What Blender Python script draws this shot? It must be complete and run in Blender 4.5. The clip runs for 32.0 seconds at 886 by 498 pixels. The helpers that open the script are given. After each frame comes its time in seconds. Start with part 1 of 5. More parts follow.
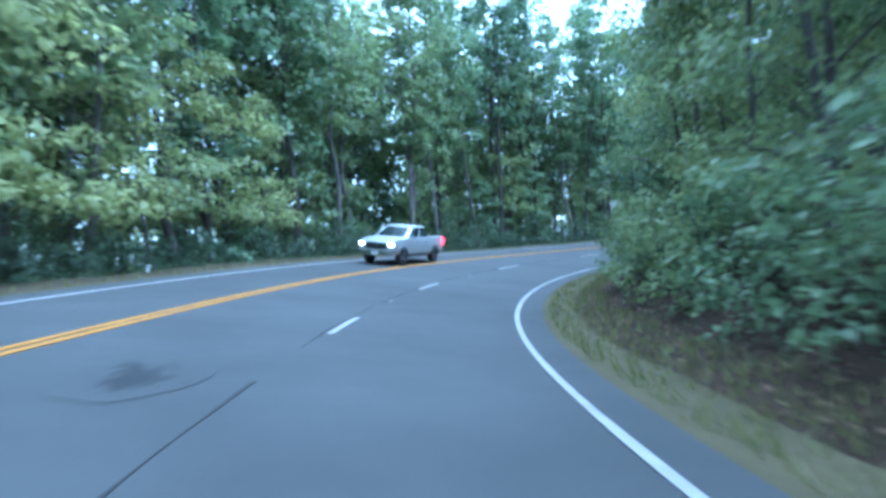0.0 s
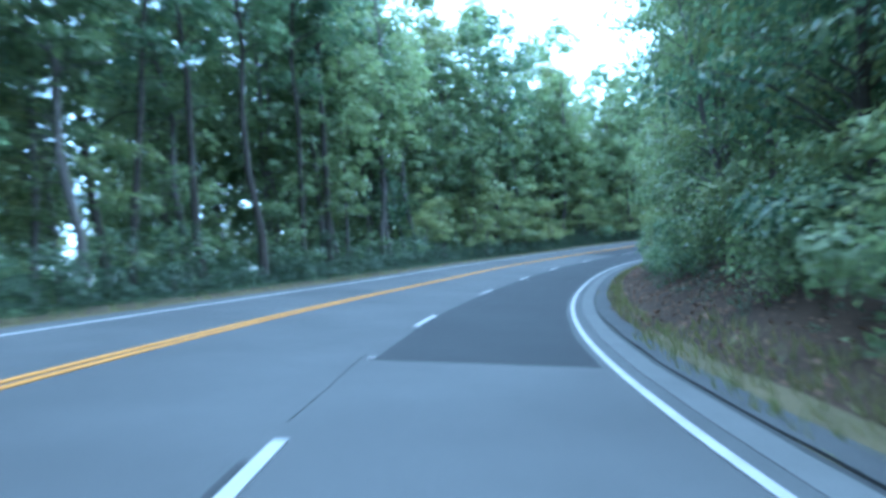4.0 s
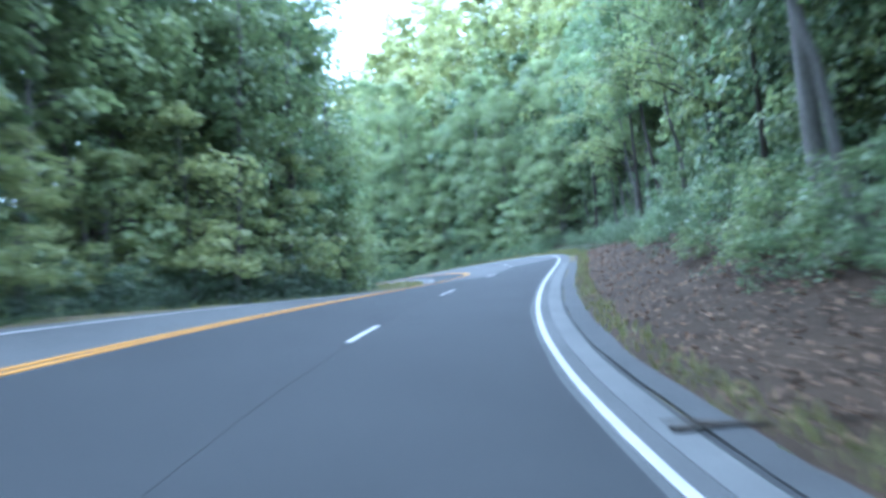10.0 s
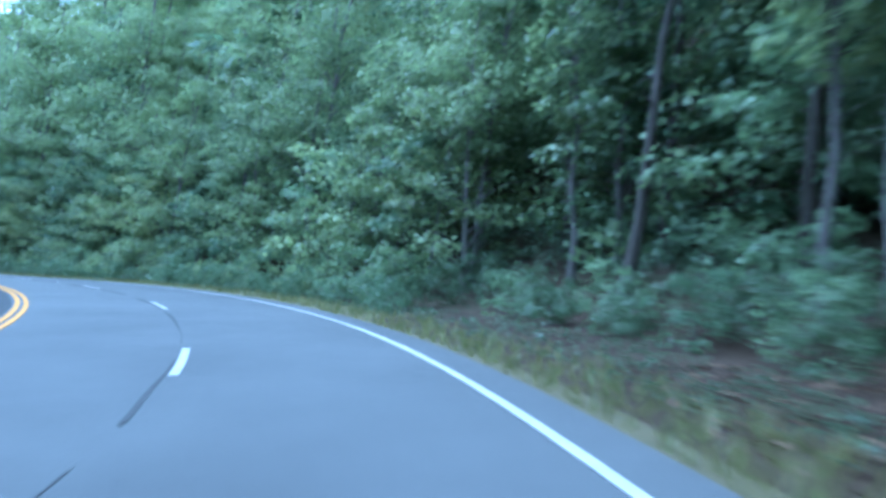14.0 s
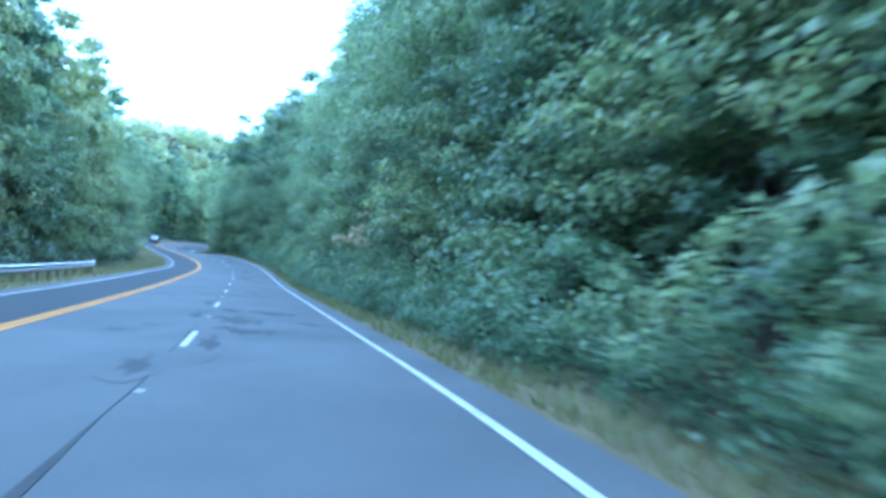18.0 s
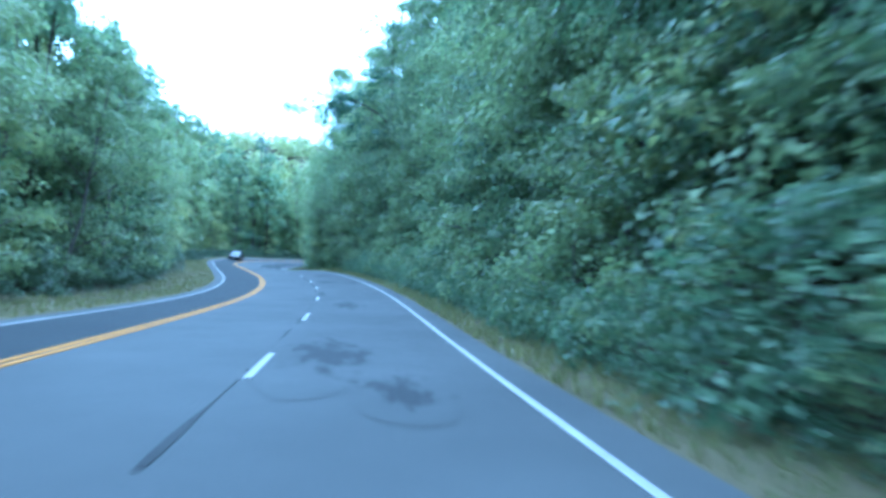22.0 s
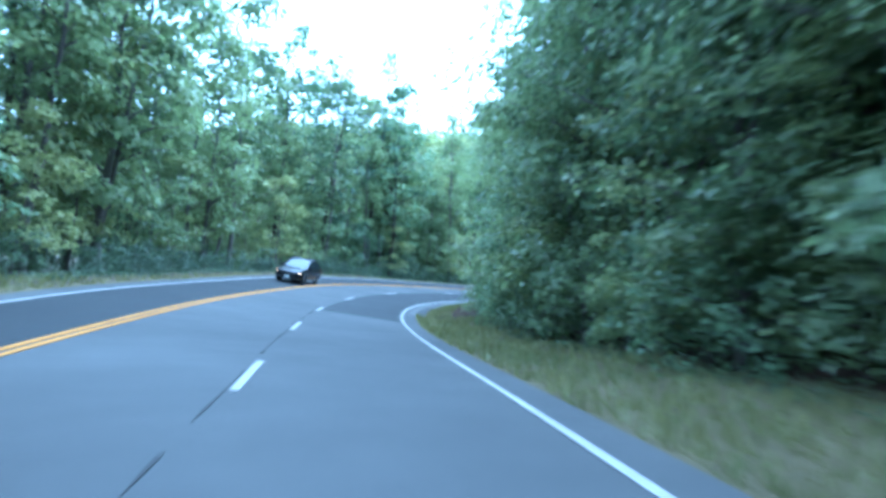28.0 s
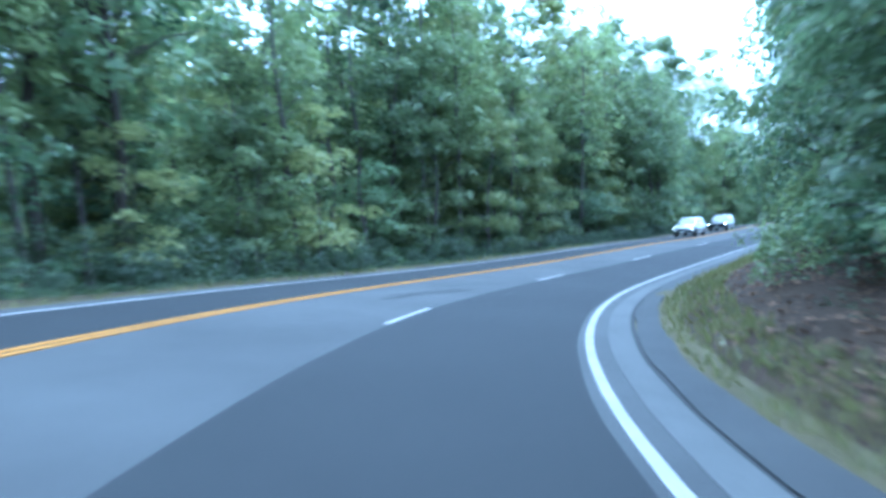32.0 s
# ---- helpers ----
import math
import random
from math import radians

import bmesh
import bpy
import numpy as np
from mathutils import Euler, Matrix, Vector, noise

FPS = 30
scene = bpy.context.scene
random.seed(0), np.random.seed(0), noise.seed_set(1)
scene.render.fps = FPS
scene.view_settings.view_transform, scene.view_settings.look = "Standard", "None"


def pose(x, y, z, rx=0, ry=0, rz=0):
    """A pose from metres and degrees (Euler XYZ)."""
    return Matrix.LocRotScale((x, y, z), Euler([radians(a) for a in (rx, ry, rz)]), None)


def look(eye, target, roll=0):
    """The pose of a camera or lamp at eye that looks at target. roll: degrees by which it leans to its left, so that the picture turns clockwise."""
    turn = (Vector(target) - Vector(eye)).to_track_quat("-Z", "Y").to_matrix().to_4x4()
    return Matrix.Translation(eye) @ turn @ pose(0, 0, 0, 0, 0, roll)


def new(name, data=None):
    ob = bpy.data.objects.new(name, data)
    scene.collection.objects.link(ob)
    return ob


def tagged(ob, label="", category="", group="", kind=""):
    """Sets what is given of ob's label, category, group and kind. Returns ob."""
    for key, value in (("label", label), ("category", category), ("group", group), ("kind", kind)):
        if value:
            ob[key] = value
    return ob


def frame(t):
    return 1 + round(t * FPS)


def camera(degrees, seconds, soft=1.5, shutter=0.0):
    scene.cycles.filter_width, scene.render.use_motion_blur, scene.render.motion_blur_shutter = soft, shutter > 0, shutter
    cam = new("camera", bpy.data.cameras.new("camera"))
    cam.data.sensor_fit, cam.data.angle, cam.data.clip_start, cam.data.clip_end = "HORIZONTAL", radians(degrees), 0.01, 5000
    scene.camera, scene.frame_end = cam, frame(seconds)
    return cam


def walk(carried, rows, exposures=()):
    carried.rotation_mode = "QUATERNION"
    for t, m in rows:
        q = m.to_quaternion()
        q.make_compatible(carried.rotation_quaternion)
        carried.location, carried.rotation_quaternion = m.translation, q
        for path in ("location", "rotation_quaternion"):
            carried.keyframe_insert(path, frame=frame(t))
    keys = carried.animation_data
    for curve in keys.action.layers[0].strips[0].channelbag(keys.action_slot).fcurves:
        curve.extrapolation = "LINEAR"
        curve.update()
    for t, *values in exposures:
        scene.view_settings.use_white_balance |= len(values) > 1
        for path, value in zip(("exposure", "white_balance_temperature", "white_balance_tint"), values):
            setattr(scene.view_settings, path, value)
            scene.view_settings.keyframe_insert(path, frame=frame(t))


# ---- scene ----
cam = camera(65.8, 32.0, soft=3.4, shutter=0.6)

PATH = [
    (0.0, 0.00, 0.00, -0.285, 89.91, 4.55, 0.14),
    (0.5, -0.36, 5.40, -0.400, 90.06, 5.80, -1.87),
    (1.0, -0.41, 11.01, -0.443, 90.40, 6.42, -4.98),
    (1.5, -0.11, 16.66, -0.479, 90.82, 6.87, -8.88),
    (2.0, 0.65, 21.86, -0.455, 90.97, 7.05, -13.20),
    (2.5, 1.81, 27.32, -0.450, 90.99, 7.05, -18.58),
    (3.0, 3.47, 32.47, -0.382, 90.99, 6.78, -24.17),
    (3.5, 5.63, 37.52, -0.390, 90.95, 5.96, -30.34),
    (4.0, 8.50, 42.42, -0.285, 90.89, 5.24, -36.61),
    (4.5, 11.90, 47.23, -0.322, 91.18, 4.84, -42.17),
    (5.0, 16.02, 52.03, -0.341, 91.34, 4.68, -47.00),
    (5.5, 20.85, 56.84, -0.419, 91.38, 4.75, -51.11),
    (6.0, 26.26, 61.60, -0.485, 91.37, 4.92, -54.57),
    (6.5, 32.11, 66.26, -0.506, 91.40, 5.06, -57.46),
    (7.0, 38.39, 70.82, -0.447, 91.47, 5.16, -59.80),
    (7.5, 44.53, 75.06, -0.391, 91.80, 5.10, -62.19),
    (8.0, 50.81, 78.71, -0.343, 92.08, 4.93, -65.20),
    (8.5, 57.17, 82.06, -0.228, 92.32, 5.07, -69.81),
    (9.0, 63.75, 84.53, -0.223, 92.44, 5.44, -74.96),
    (9.5, 70.43, 86.47, -0.086, 92.32, 5.62, -80.07),
    (10.0, 77.09, 87.73, 0.069, 92.41, 5.57, -84.99),
    (10.5, 83.98, 88.45, 0.160, 92.43, 5.33, -89.61),
    (11.0, 90.71, 88.70, 0.388, 92.95, 4.32, -93.97),
    (11.5, 97.35, 88.55, 0.643, 93.79, 2.62, -97.96),
    (12.0, 103.90, 88.00, 0.930, 94.79, 0.28, -101.07),
    (12.5, 109.95, 87.35, 1.191, 95.29, -2.09, -103.05),
    (13.0, 115.97, 86.56, 1.534, 95.42, -4.45, -103.68),
    (13.5, 121.89, 85.95, 1.747, 95.14, -6.09, -102.95),
    (14.0, 127.67, 85.71, 1.951, 94.80, -7.42, -100.66),
    (14.5, 133.33, 85.85, 2.139, 94.41, -8.41, -96.89),
    (15.0, 138.85, 86.42, 2.300, 93.93, -8.98, -92.23),
    (15.5, 144.23, 87.48, 2.418, 93.36, -9.05, -87.25),
    (16.0, 149.47, 89.02, 2.510, 92.70, -8.60, -82.06),
    (16.5, 154.58, 91.01, 2.450, 92.04, -8.41, -76.62),
    (17.0, 159.44, 93.47, 2.435, 91.57, -7.94, -71.79),
    (17.5, 164.39, 96.39, 2.232, 91.12, -7.68, -67.73),
    (18.0, 168.87, 99.30, 2.109, 90.96, -7.15, -64.69),
    (18.5, 173.45, 102.68, 1.905, 90.58, -6.40, -61.53),
    (19.0, 177.90, 106.41, 1.642, 90.35, -5.85, -58.80),
    (19.5, 182.45, 110.26, 1.389, 90.20, -5.23, -56.66),
    (20.0, 186.66, 114.09, 1.110, 90.33, -4.97, -55.72),
    (20.5, 191.09, 117.95, 0.934, 90.24, -4.74, -55.08),
    (21.0, 195.52, 121.93, 0.728, 90.48, -4.55, -55.12),
    (21.5, 200.07, 125.91, 0.515, 90.71, -4.08, -55.37),
    (22.0, 204.84, 130.14, 0.289, 90.99, -3.89, -55.67),
    (22.5, 209.49, 134.26, 0.227, 91.28, -3.54, -55.75),
    (23.0, 213.93, 138.22, -0.054, 91.69, -3.77, -55.37),
    (23.5, 218.57, 142.46, -0.142, 91.82, -4.04, -55.00),
    (24.0, 223.22, 146.70, -0.209, 92.07, -4.49, -54.40),
    (24.5, 227.76, 150.92, -0.328, 92.31, -5.33, -53.69),
    (25.0, 232.05, 155.25, -0.347, 92.46, -5.98, -52.62),
    (25.5, 236.33, 159.59, -0.405, 92.55, -6.28, -51.50),
    (26.0, 240.53, 164.13, -0.435, 92.59, -6.57, -50.08),
    (26.5, 244.63, 168.87, -0.425, 92.58, -6.82, -48.39),
    (27.0, 248.64, 173.80, -0.405, 92.50, -6.90, -46.60),
    (27.5, 252.56, 178.93, -0.399, 92.32, -6.65, -44.88),
    (28.0, 256.39, 184.26, -0.412, 92.03, -6.05, -43.24),
    (28.5, 260.23, 189.58, -0.548, 91.56, -4.60, -42.29),
    (29.0, 263.92, 194.74, -0.692, 90.59, -2.48, -42.01),
    (29.5, 267.68, 199.89, -0.872, 90.06, -0.67, -42.24),
    (30.0, 271.49, 204.93, -0.973, 89.83, 0.31, -43.40),
    (30.5, 275.50, 209.83, -1.085, 89.89, 1.29, -45.45),
    (31.0, 279.84, 214.58, -1.216, 90.13, 1.96, -48.60),
    (31.5, 284.57, 218.92, -1.206, 90.48, 2.73, -53.80),
    (32.0, 289.66, 222.73, -1.139, 90.87, 3.10, -59.89),
]

walk(cam, [(t, pose(x, y, z, rx, ry, rz)) for t, x, y, z, rx, ry, rz in PATH],
     exposures=[(t, 2.15 + e, 3950.0 - 150.0 + k, -6.0 + g) for t, e, k, g in (
    (0.0, 0.42, 110.0, 4.0), (4.0, 0.55, 40.0, 1.0), (7.0, 0.92, -40.0, 0.0), (8.0, 0.98, 130.0, 0.0), (9.0, 1.0, 450.0, 4.0), (11.0, 1.02, 450.0, 12.0), (12.0, 0.95, 400.0, 11.0), (13.0, 0.75, 130.0, 6.0),
    (16.0, 0.66, -120.0, 5.0), (20.0, 0.5, -230.0, 2.0), (25.0, 0.7, -200.0, -1.0), (28.0, 0.78, -50.0, 2.0), (32.0, 0.66, 120.0, 5.0))])

# ---- sky and sun: a white evening sky with soft light ----
SUN_AZ, SUN_EL = radians(72), radians(68)      # azimuth from +y towards +x
world = bpy.data.worlds.new("sky")
scene.world = world
world.use_nodes = True
wt = world.node_tree
sky = wt.nodes.new("ShaderNodeTexSky")
sky.sky_type = "NISHITA"
sky.sun_disc = False
sky.sun_elevation, sky.sun_rotation = SUN_EL, SUN_AZ
sky.air_density, sky.dust_density, sky.ozone_density = 1.0, 1.0, 1.0
pale = wt.nodes.new("ShaderNodeHueSaturation")       # thin white cloud takes most of the blue
pale.inputs["Saturation"].default_value = 0.22
wt.links.new(sky.outputs[0], pale.inputs["Color"])
wt.links.new(pale.outputs[0], wt.nodes["Background"].inputs[0])
wt.nodes["Background"].inputs[1].default_value = 0.15
sun_data = bpy.data.lights.new("sun", "SUN")
sun_data.energy, sun_data.angle, sun_data.color = 1.5, radians(95), (1.0, 0.95, 0.88)
sun = new("sun", sun_data)
to_sun = Vector((math.sin(SUN_AZ) * math.cos(SUN_EL), math.cos(SUN_AZ) * math.cos(SUN_EL), math.sin(SUN_EL)))
sun.matrix_world = look(tuple(to_sun * 200), (0, 0, 0))


# ---- materials ----
def material(name, colour, rough=0.8, metal=0.0, spec=0.5):
    m = bpy.data.materials.new(name)
    m.use_nodes = True
    b = m.node_tree.nodes["Principled BSDF"]
    b.inputs["Base Color"].default_value = (*colour, 1)
    b.inputs["Roughness"].default_value = rough
    b.inputs["Metallic"].default_value = metal
    b.inputs["Specular IOR Level"].default_value = spec
    return m


def node(m, kind, **inputs):
    n = m.node_tree.nodes.new(kind)
    for k, v in inputs.items():
        n.inputs[k.replace("_", " ")].default_value = v
    return n


def noisy(name, low, high, rough=0.85, scales=(0.35, 9.0), bump=0.0, spec=0.3, detail=6.0, contrast=(0.3, 0.7), laid=False):
    """A surface whose colour wanders between two tones at a broad and a fine scale."""
    m = material(name, low, rough, 0.0, spec)
    t = m.node_tree
    co = t.nodes.new("ShaderNodeTexCoord")
    broad = node(m, "ShaderNodeTexNoise", Scale=scales[0], Detail=detail, Roughness=0.6)
    fine = node(m, "ShaderNodeTexNoise", Scale=scales[1], Detail=8.0, Roughness=0.75)
    place = t.nodes.new("ShaderNodeNewGeometry").outputs["Position"] if laid else co.outputs["Object"]
    for n in (broad, fine):
        t.links.new(place, n.inputs["Vector"])
    mix = t.nodes.new("ShaderNodeMath")
    mix.operation = "MULTIPLY_ADD"
    mix.inputs[1].default_value = 0.5
    half = t.nodes.new("ShaderNodeMath")
    half.operation = "MULTIPLY"
    half.inputs[1].default_value = 0.5
    t.links.new(fine.outputs[0], half.inputs[0])
    t.links.new(broad.outputs[0], mix.inputs[0])
    t.links.new(half.outputs[0], mix.inputs[2])
    ramp = t.nodes.new("ShaderNodeValToRGB")
    ramp.color_ramp.elements[0].position, ramp.color_ramp.elements[1].position = contrast
    ramp.color_ramp.elements[0].color = (*low, 1)
    ramp.color_ramp.elements[1].color = (*high, 1)
    t.links.new(mix.outputs[0], ramp.inputs[0])
    t.links.new(ramp.outputs[0], t.nodes["Principled BSDF"].inputs["Base Color"])
    if bump:
        bm_node = node(m, "ShaderNodeBump", Strength=bump, Distance=0.02)
        t.links.new(fine.outputs[0], bm_node.inputs["Height"])
        t.links.new(bm_node.outputs[0], t.nodes["Principled BSDF"].inputs["Normal"])
    return m


def leafy(name, dark, light, through_share=0.35, autumn=None, patch=0.62):
    """Leaves: each tree, each bough and each leaf has its own tone, and some light passes through."""
    m = material(name, dark, 0.48, 0.0, 0.4)
    t = m.node_tree
    info = t.nodes.new("ShaderNodeObjectInfo")
    geo = t.nodes.new("ShaderNodeNewGeometry")
    co = t.nodes.new("ShaderNodeTexCoord")
    bough = node(m, "ShaderNodeTexNoise", Scale=0.4, Detail=2.0, Roughness=0.5)
    t.links.new(co.outputs["Object"], bough.inputs["Vector"])
    ramp = t.nodes.new("ShaderNodeValToRGB")
    ramp.color_ramp.elements[0].position, ramp.color_ramp.elements[1].position = 0.24, 0.76
    ramp.color_ramp.elements[0].color = (*dark, 1)
    ramp.color_ramp.elements[1].color = (*light, 1)
    total = None
    for source, share in ((geo.outputs["Random Per Island"], 0.26), (info.outputs["Random"], 0.32), (bough.outputs[0], 0.42)):
        add = t.nodes.new("ShaderNodeMath")
        add.operation = "MULTIPLY_ADD"
        add.inputs[1].default_value = share
        t.links.new(source, add.inputs[0])
        if total is None:
            add.inputs[2].default_value = 0.0
        else:
            t.links.new(total, add.inputs[2])
        total = add.outputs[0]
    t.links.new(total, ramp.inputs[0])
    colour = ramp.outputs[0]
    if autumn:
        turning = node(m, "ShaderNodeTexNoise", Scale=0.8, Detail=3.0, Roughness=0.6)
        t.links.new(co.outputs["Object"], turning.inputs["Vector"])
        pick = t.nodes.new("ShaderNodeMapRange")
        pick.inputs["From Min"].default_value, pick.inputs["From Max"].default_value = patch, patch + 0.12
        t.links.new(turning.outputs[0], pick.inputs["Value"])
        mix = t.nodes.new("ShaderNodeMixRGB")
        mix.inputs[2].default_value = (*autumn, 1)
        t.links.new(pick.outputs["Result"], mix.inputs[0])
        t.links.new(colour, mix.inputs[1])
        colour = mix.outputs[0]
    b = t.nodes["Principled BSDF"]
    t.links.new(colour, b.inputs["Base Color"])
    tr = t.nodes.new("ShaderNodeBsdfTranslucent")
    t.links.new(colour, tr.inputs["Color"])
    ms = t.nodes.new("ShaderNodeMixShader")
    ms.inputs[0].default_value = through_share
    t.links.new(b.outputs[0], ms.inputs[1])
    t.links.new(tr.outputs[0], ms.inputs[2])
    t.links.new(ms.outputs[0], t.nodes["Material Output"].inputs["Surface"])
    return m


M_ASPHALT = noisy("aged_asphalt", (0.0441, 0.0441, 0.0435), (0.0725, 0.0720, 0.0704), 0.92, (0.25, 40.0), 0.25, 0.16, 9.0, (0.37, 0.63), True)
M_PATCH = noisy("dark_asphalt", (0.0188, 0.0194, 0.0202), (0.0295, 0.0302, 0.0307), 0.92, (0.3, 40.0), 0.25, 0.16)
M_STAIN = noisy("tar_stain", (0.0194, 0.0194, 0.0194), (0.0403, 0.0403, 0.0397), 0.92, (0.8, 30.0), 0.2, 0.16)
M_SPOT = noisy("oily_asphalt", (0.0441, 0.0441, 0.0435), (0.0725, 0.0720, 0.0704), 0.92, (0.25, 40.0), 0.25, 0.16, 9.0, (0.37, 0.63), True)
def worn_in(m, dark, low, high):
    """A dark spot that fades unevenly into the surface round it."""
    t = m.node_tree
    b = t.nodes["Principled BSDF"]
    old = b.inputs["Base Color"].links[0].from_socket
    co = t.nodes.new("ShaderNodeTexCoord")
    place = node(m, "ShaderNodeMapping", Location=(-1.0, -1.0, 0.0), Scale=(2.0, 2.0, 0.0))
    ball = t.nodes.new("ShaderNodeTexGradient")
    ball.gradient_type = "SPHERICAL"
    t.links.new(co.outputs["Generated"], place.inputs["Vector"])
    t.links.new(place.outputs[0], ball.inputs["Vector"])
    drawn = node(m, "ShaderNodeMapping", Scale=(1.5, 0.55, 1.0))
    t.links.new(co.outputs["Object"], drawn.inputs["Vector"])
    grain = node(m, "ShaderNodeTexNoise", Scale=1.4, Detail=8.0, Roughness=0.62)
    t.links.new(drawn.outputs[0], grain.inputs["Vector"])
    both = t.nodes.new("ShaderNodeMath")
    both.operation = "MULTIPLY_ADD"
    both.inputs[1].default_value = 2.6
    t.links.new(grain.outputs[0], both.inputs[0])
    t.links.new(ball.outputs["Fac"], both.inputs[2])
    cut = t.nodes.new("ShaderNodeMapRange")
    cut.inputs["From Min"].default_value, cut.inputs["From Max"].default_value = low, high
    cut.inputs["To Max"].default_value = 0.8
    t.links.new(both.outputs[0], cut.inputs["Value"])
    mix = t.nodes.new("ShaderNodeMixRGB")
    mix.inputs[2].default_value = (*dark, 1)
    t.links.new(cut.outputs["Result"], mix.inputs[0])
    t.links.new(old, mix.inputs[1])
    t.links.new(mix.outputs[0], b.inputs["Base Color"])
    return m


worn_in(M_SPOT, (0.021, 0.021, 0.022), 1.72, 2.05)
M_SKID = noisy("tyre_rubber_mark", (0.0269, 0.0269, 0.0269), (0.0510, 0.0510, 0.0499), 0.92, (3.0, 40.0), 0.1, 0.16)
M_CONCRETE = noisy("gutter_concrete", (0.0623, 0.0623, 0.0604), (0.1035, 0.1019, 0.0980), 0.92, (0.6, 25.0), 0.2, 0.16)
M_APRON = noisy("apron_asphalt", (0.0332, 0.0332, 0.0332), (0.0592, 0.0585, 0.0569), 0.92, (0.8, 30.0), 0.25, 0.16)
M_YELLOW = noisy("yellow_paint", (0.2654, 0.1201, 0.0158), (0.3918, 0.1959, 0.0348), 0.9, (2.0, 30.0), 0.1, 0.16)
M_WHITE = noisy("white_paint", (0.1896, 0.1801, 0.1770), (0.3318, 0.3160, 0.3081), 0.9, (2.0, 30.0), 0.1, 0.16)
M_VERGE = noisy("verge_grass_and_dirt", (0.0403, 0.0369, 0.0175), (0.1106, 0.0909, 0.0504), 0.95, (0.5, 6.0), 0.5, 0.1)
M_LITTER = noisy("leaf_litter_bank", (0.0152, 0.0108, 0.0068), (0.05, 0.0335, 0.0205), 0.95, (0.8, 7.0), 0.6, 0.1)
M_GROUND = noisy("forest_floor", (0.0267, 0.0237, 0.0142), (0.0770, 0.0592, 0.0367), 0.95, (0.2, 3.0), 0.5, 0.1)
M_BARK = noisy("grey_bark", (0.06, 0.052, 0.045), (0.2, 0.18, 0.16), 0.9, (1.2, 14.0), 0.8, 0.15)
M_PALEBARK = noisy("pale_grey_bark", (0.09, 0.08, 0.07), (0.25, 0.235, 0.21), 0.9, (1.2, 14.0), 0.8, 0.15)
M_DARKBARK = noisy("dark_bark", (0.03, 0.026, 0.022), (0.1, 0.085, 0.07), 0.9, (1.2, 14.0), 0.8, 0.15)
M_LEAF = leafy("summer_leaves", (0.093, 0.13, 0.056), (0.31, 0.365, 0.15), 0.52)
M_LEAF_YELLOW = leafy("yellow_green_leaves", (0.118, 0.152, 0.055), (0.345, 0.375, 0.14), 0.54, (0.33, 0.3, 0.1), 0.7)
# Yellow-green leaves; on the far woods the extra paleness stands in for haze.
M_LEAF_PALE_HAZE = leafy("pale_hazed_leaves", (0.165, 0.2, 0.07), (0.41, 0.43, 0.165), 0.54, (0.38, 0.36, 0.12), 0.72)
M_LEAF_DARK = leafy("dark_leaves", (0.068, 0.107, 0.054), (0.228, 0.298, 0.138), 0.5)
# Bramble leaves toned extra dark, standing in for the wood's shaded interior.
M_BRAMBLE_DIM = leafy("dimmed_bramble_leaves", (0.035, 0.055, 0.03), (0.12, 0.16, 0.075), 0.4)
M_HEMLOCK = leafy("hemlock_needles", (0.045, 0.085, 0.045), (0.13, 0.2, 0.1), 0.4)
M_LEAF_RUST = leafy("rust_leaves", (0.26, 0.18, 0.08), (0.5, 0.4, 0.2), 0.4)
M_LEAF_RUSSET = leafy("russet_leaves", (0.055, 0.026, 0.018), (0.14, 0.072, 0.045), 0.3)
M_NEEDLE = leafy("pine_needles", (0.02, 0.05, 0.028), (0.055, 0.11, 0.055), 0.2)
M_GRASS = leafy("grass_blades", (0.07, 0.1, 0.03), (0.26, 0.24, 0.09), 0.35)
M_DEADLEAF = leafy("fallen_leaves", (0.05, 0.03, 0.019), (0.24, 0.155, 0.1), 0.1)
M_DEADLEAF.node_tree.nodes["Principled BSDF"].inputs["Roughness"].default_value = 0.85
M_DEADLEAF.node_tree.nodes["Principled BSDF"].inputs["Specular IOR Level"].default_value = 0.12
M_STEEL = noisy("galvanised_steel", (0.24, 0.245, 0.25), (0.36, 0.365, 0.37), 0.45, (1.5, 20.0), 0.05, 0.5)
M_WOODPOST = noisy("weathered_post", (0.12, 0.09, 0.06), (0.24, 0.2, 0.15), 0.9, (3.0, 25.0), 0.4, 0.2)


# ---- the road: its line is the dashed one between the two lanes that climb ----
ROAD_XY = [(10.71, -47.39), (4.67, -31.82), (0.55, -16.10), (-1.67, -0.22), (-1.98, 15.76), (1.23, 31.38), (8.89, 45.36), (19.39, 57.40), (31.49, 67.86), (44.52, 77.13), (58.68, 84.54), (73.99, 89.11), (89.90, 90.55), (105.85, 89.55), (121.72, 87.59), (137.68, 87.38), (153.07, 91.59), (166.88, 99.57), (179.33, 109.59), (191.39, 120.08), (203.39, 130.65), (215.35, 141.26), (227.16, 152.06), (238.42, 163.42), (248.76, 175.62), (258.09, 188.62), (267.28, 201.71), (277.19, 214.26), (289.11, 224.88), (303.84, 230.85), (319.76, 232.00), (335.71, 230.84), (351.65, 229.54), (367.60, 228.25), (383.54, 226.95), (398.96, 222.69), (413.32, 215.63), (426.09, 206.00), (436.84, 194.15)]
ROAD_Z = [-0.81, -1.06, -1.30, -1.55, -1.67, -1.60, -1.60, -1.71, -1.76, -1.63, -1.47, -1.21, -0.89, -0.41, 0.16, 0.67, 0.87, 0.57, -0.03, -0.64, -1.19, -1.60, -1.86, -1.97, -1.95, -2.02, -2.30, -2.52, -2.40, -2.18, -1.87, -1.16, -0.51, 0.29, 1.09, 1.79, 2.39, 2.89, 3.29]
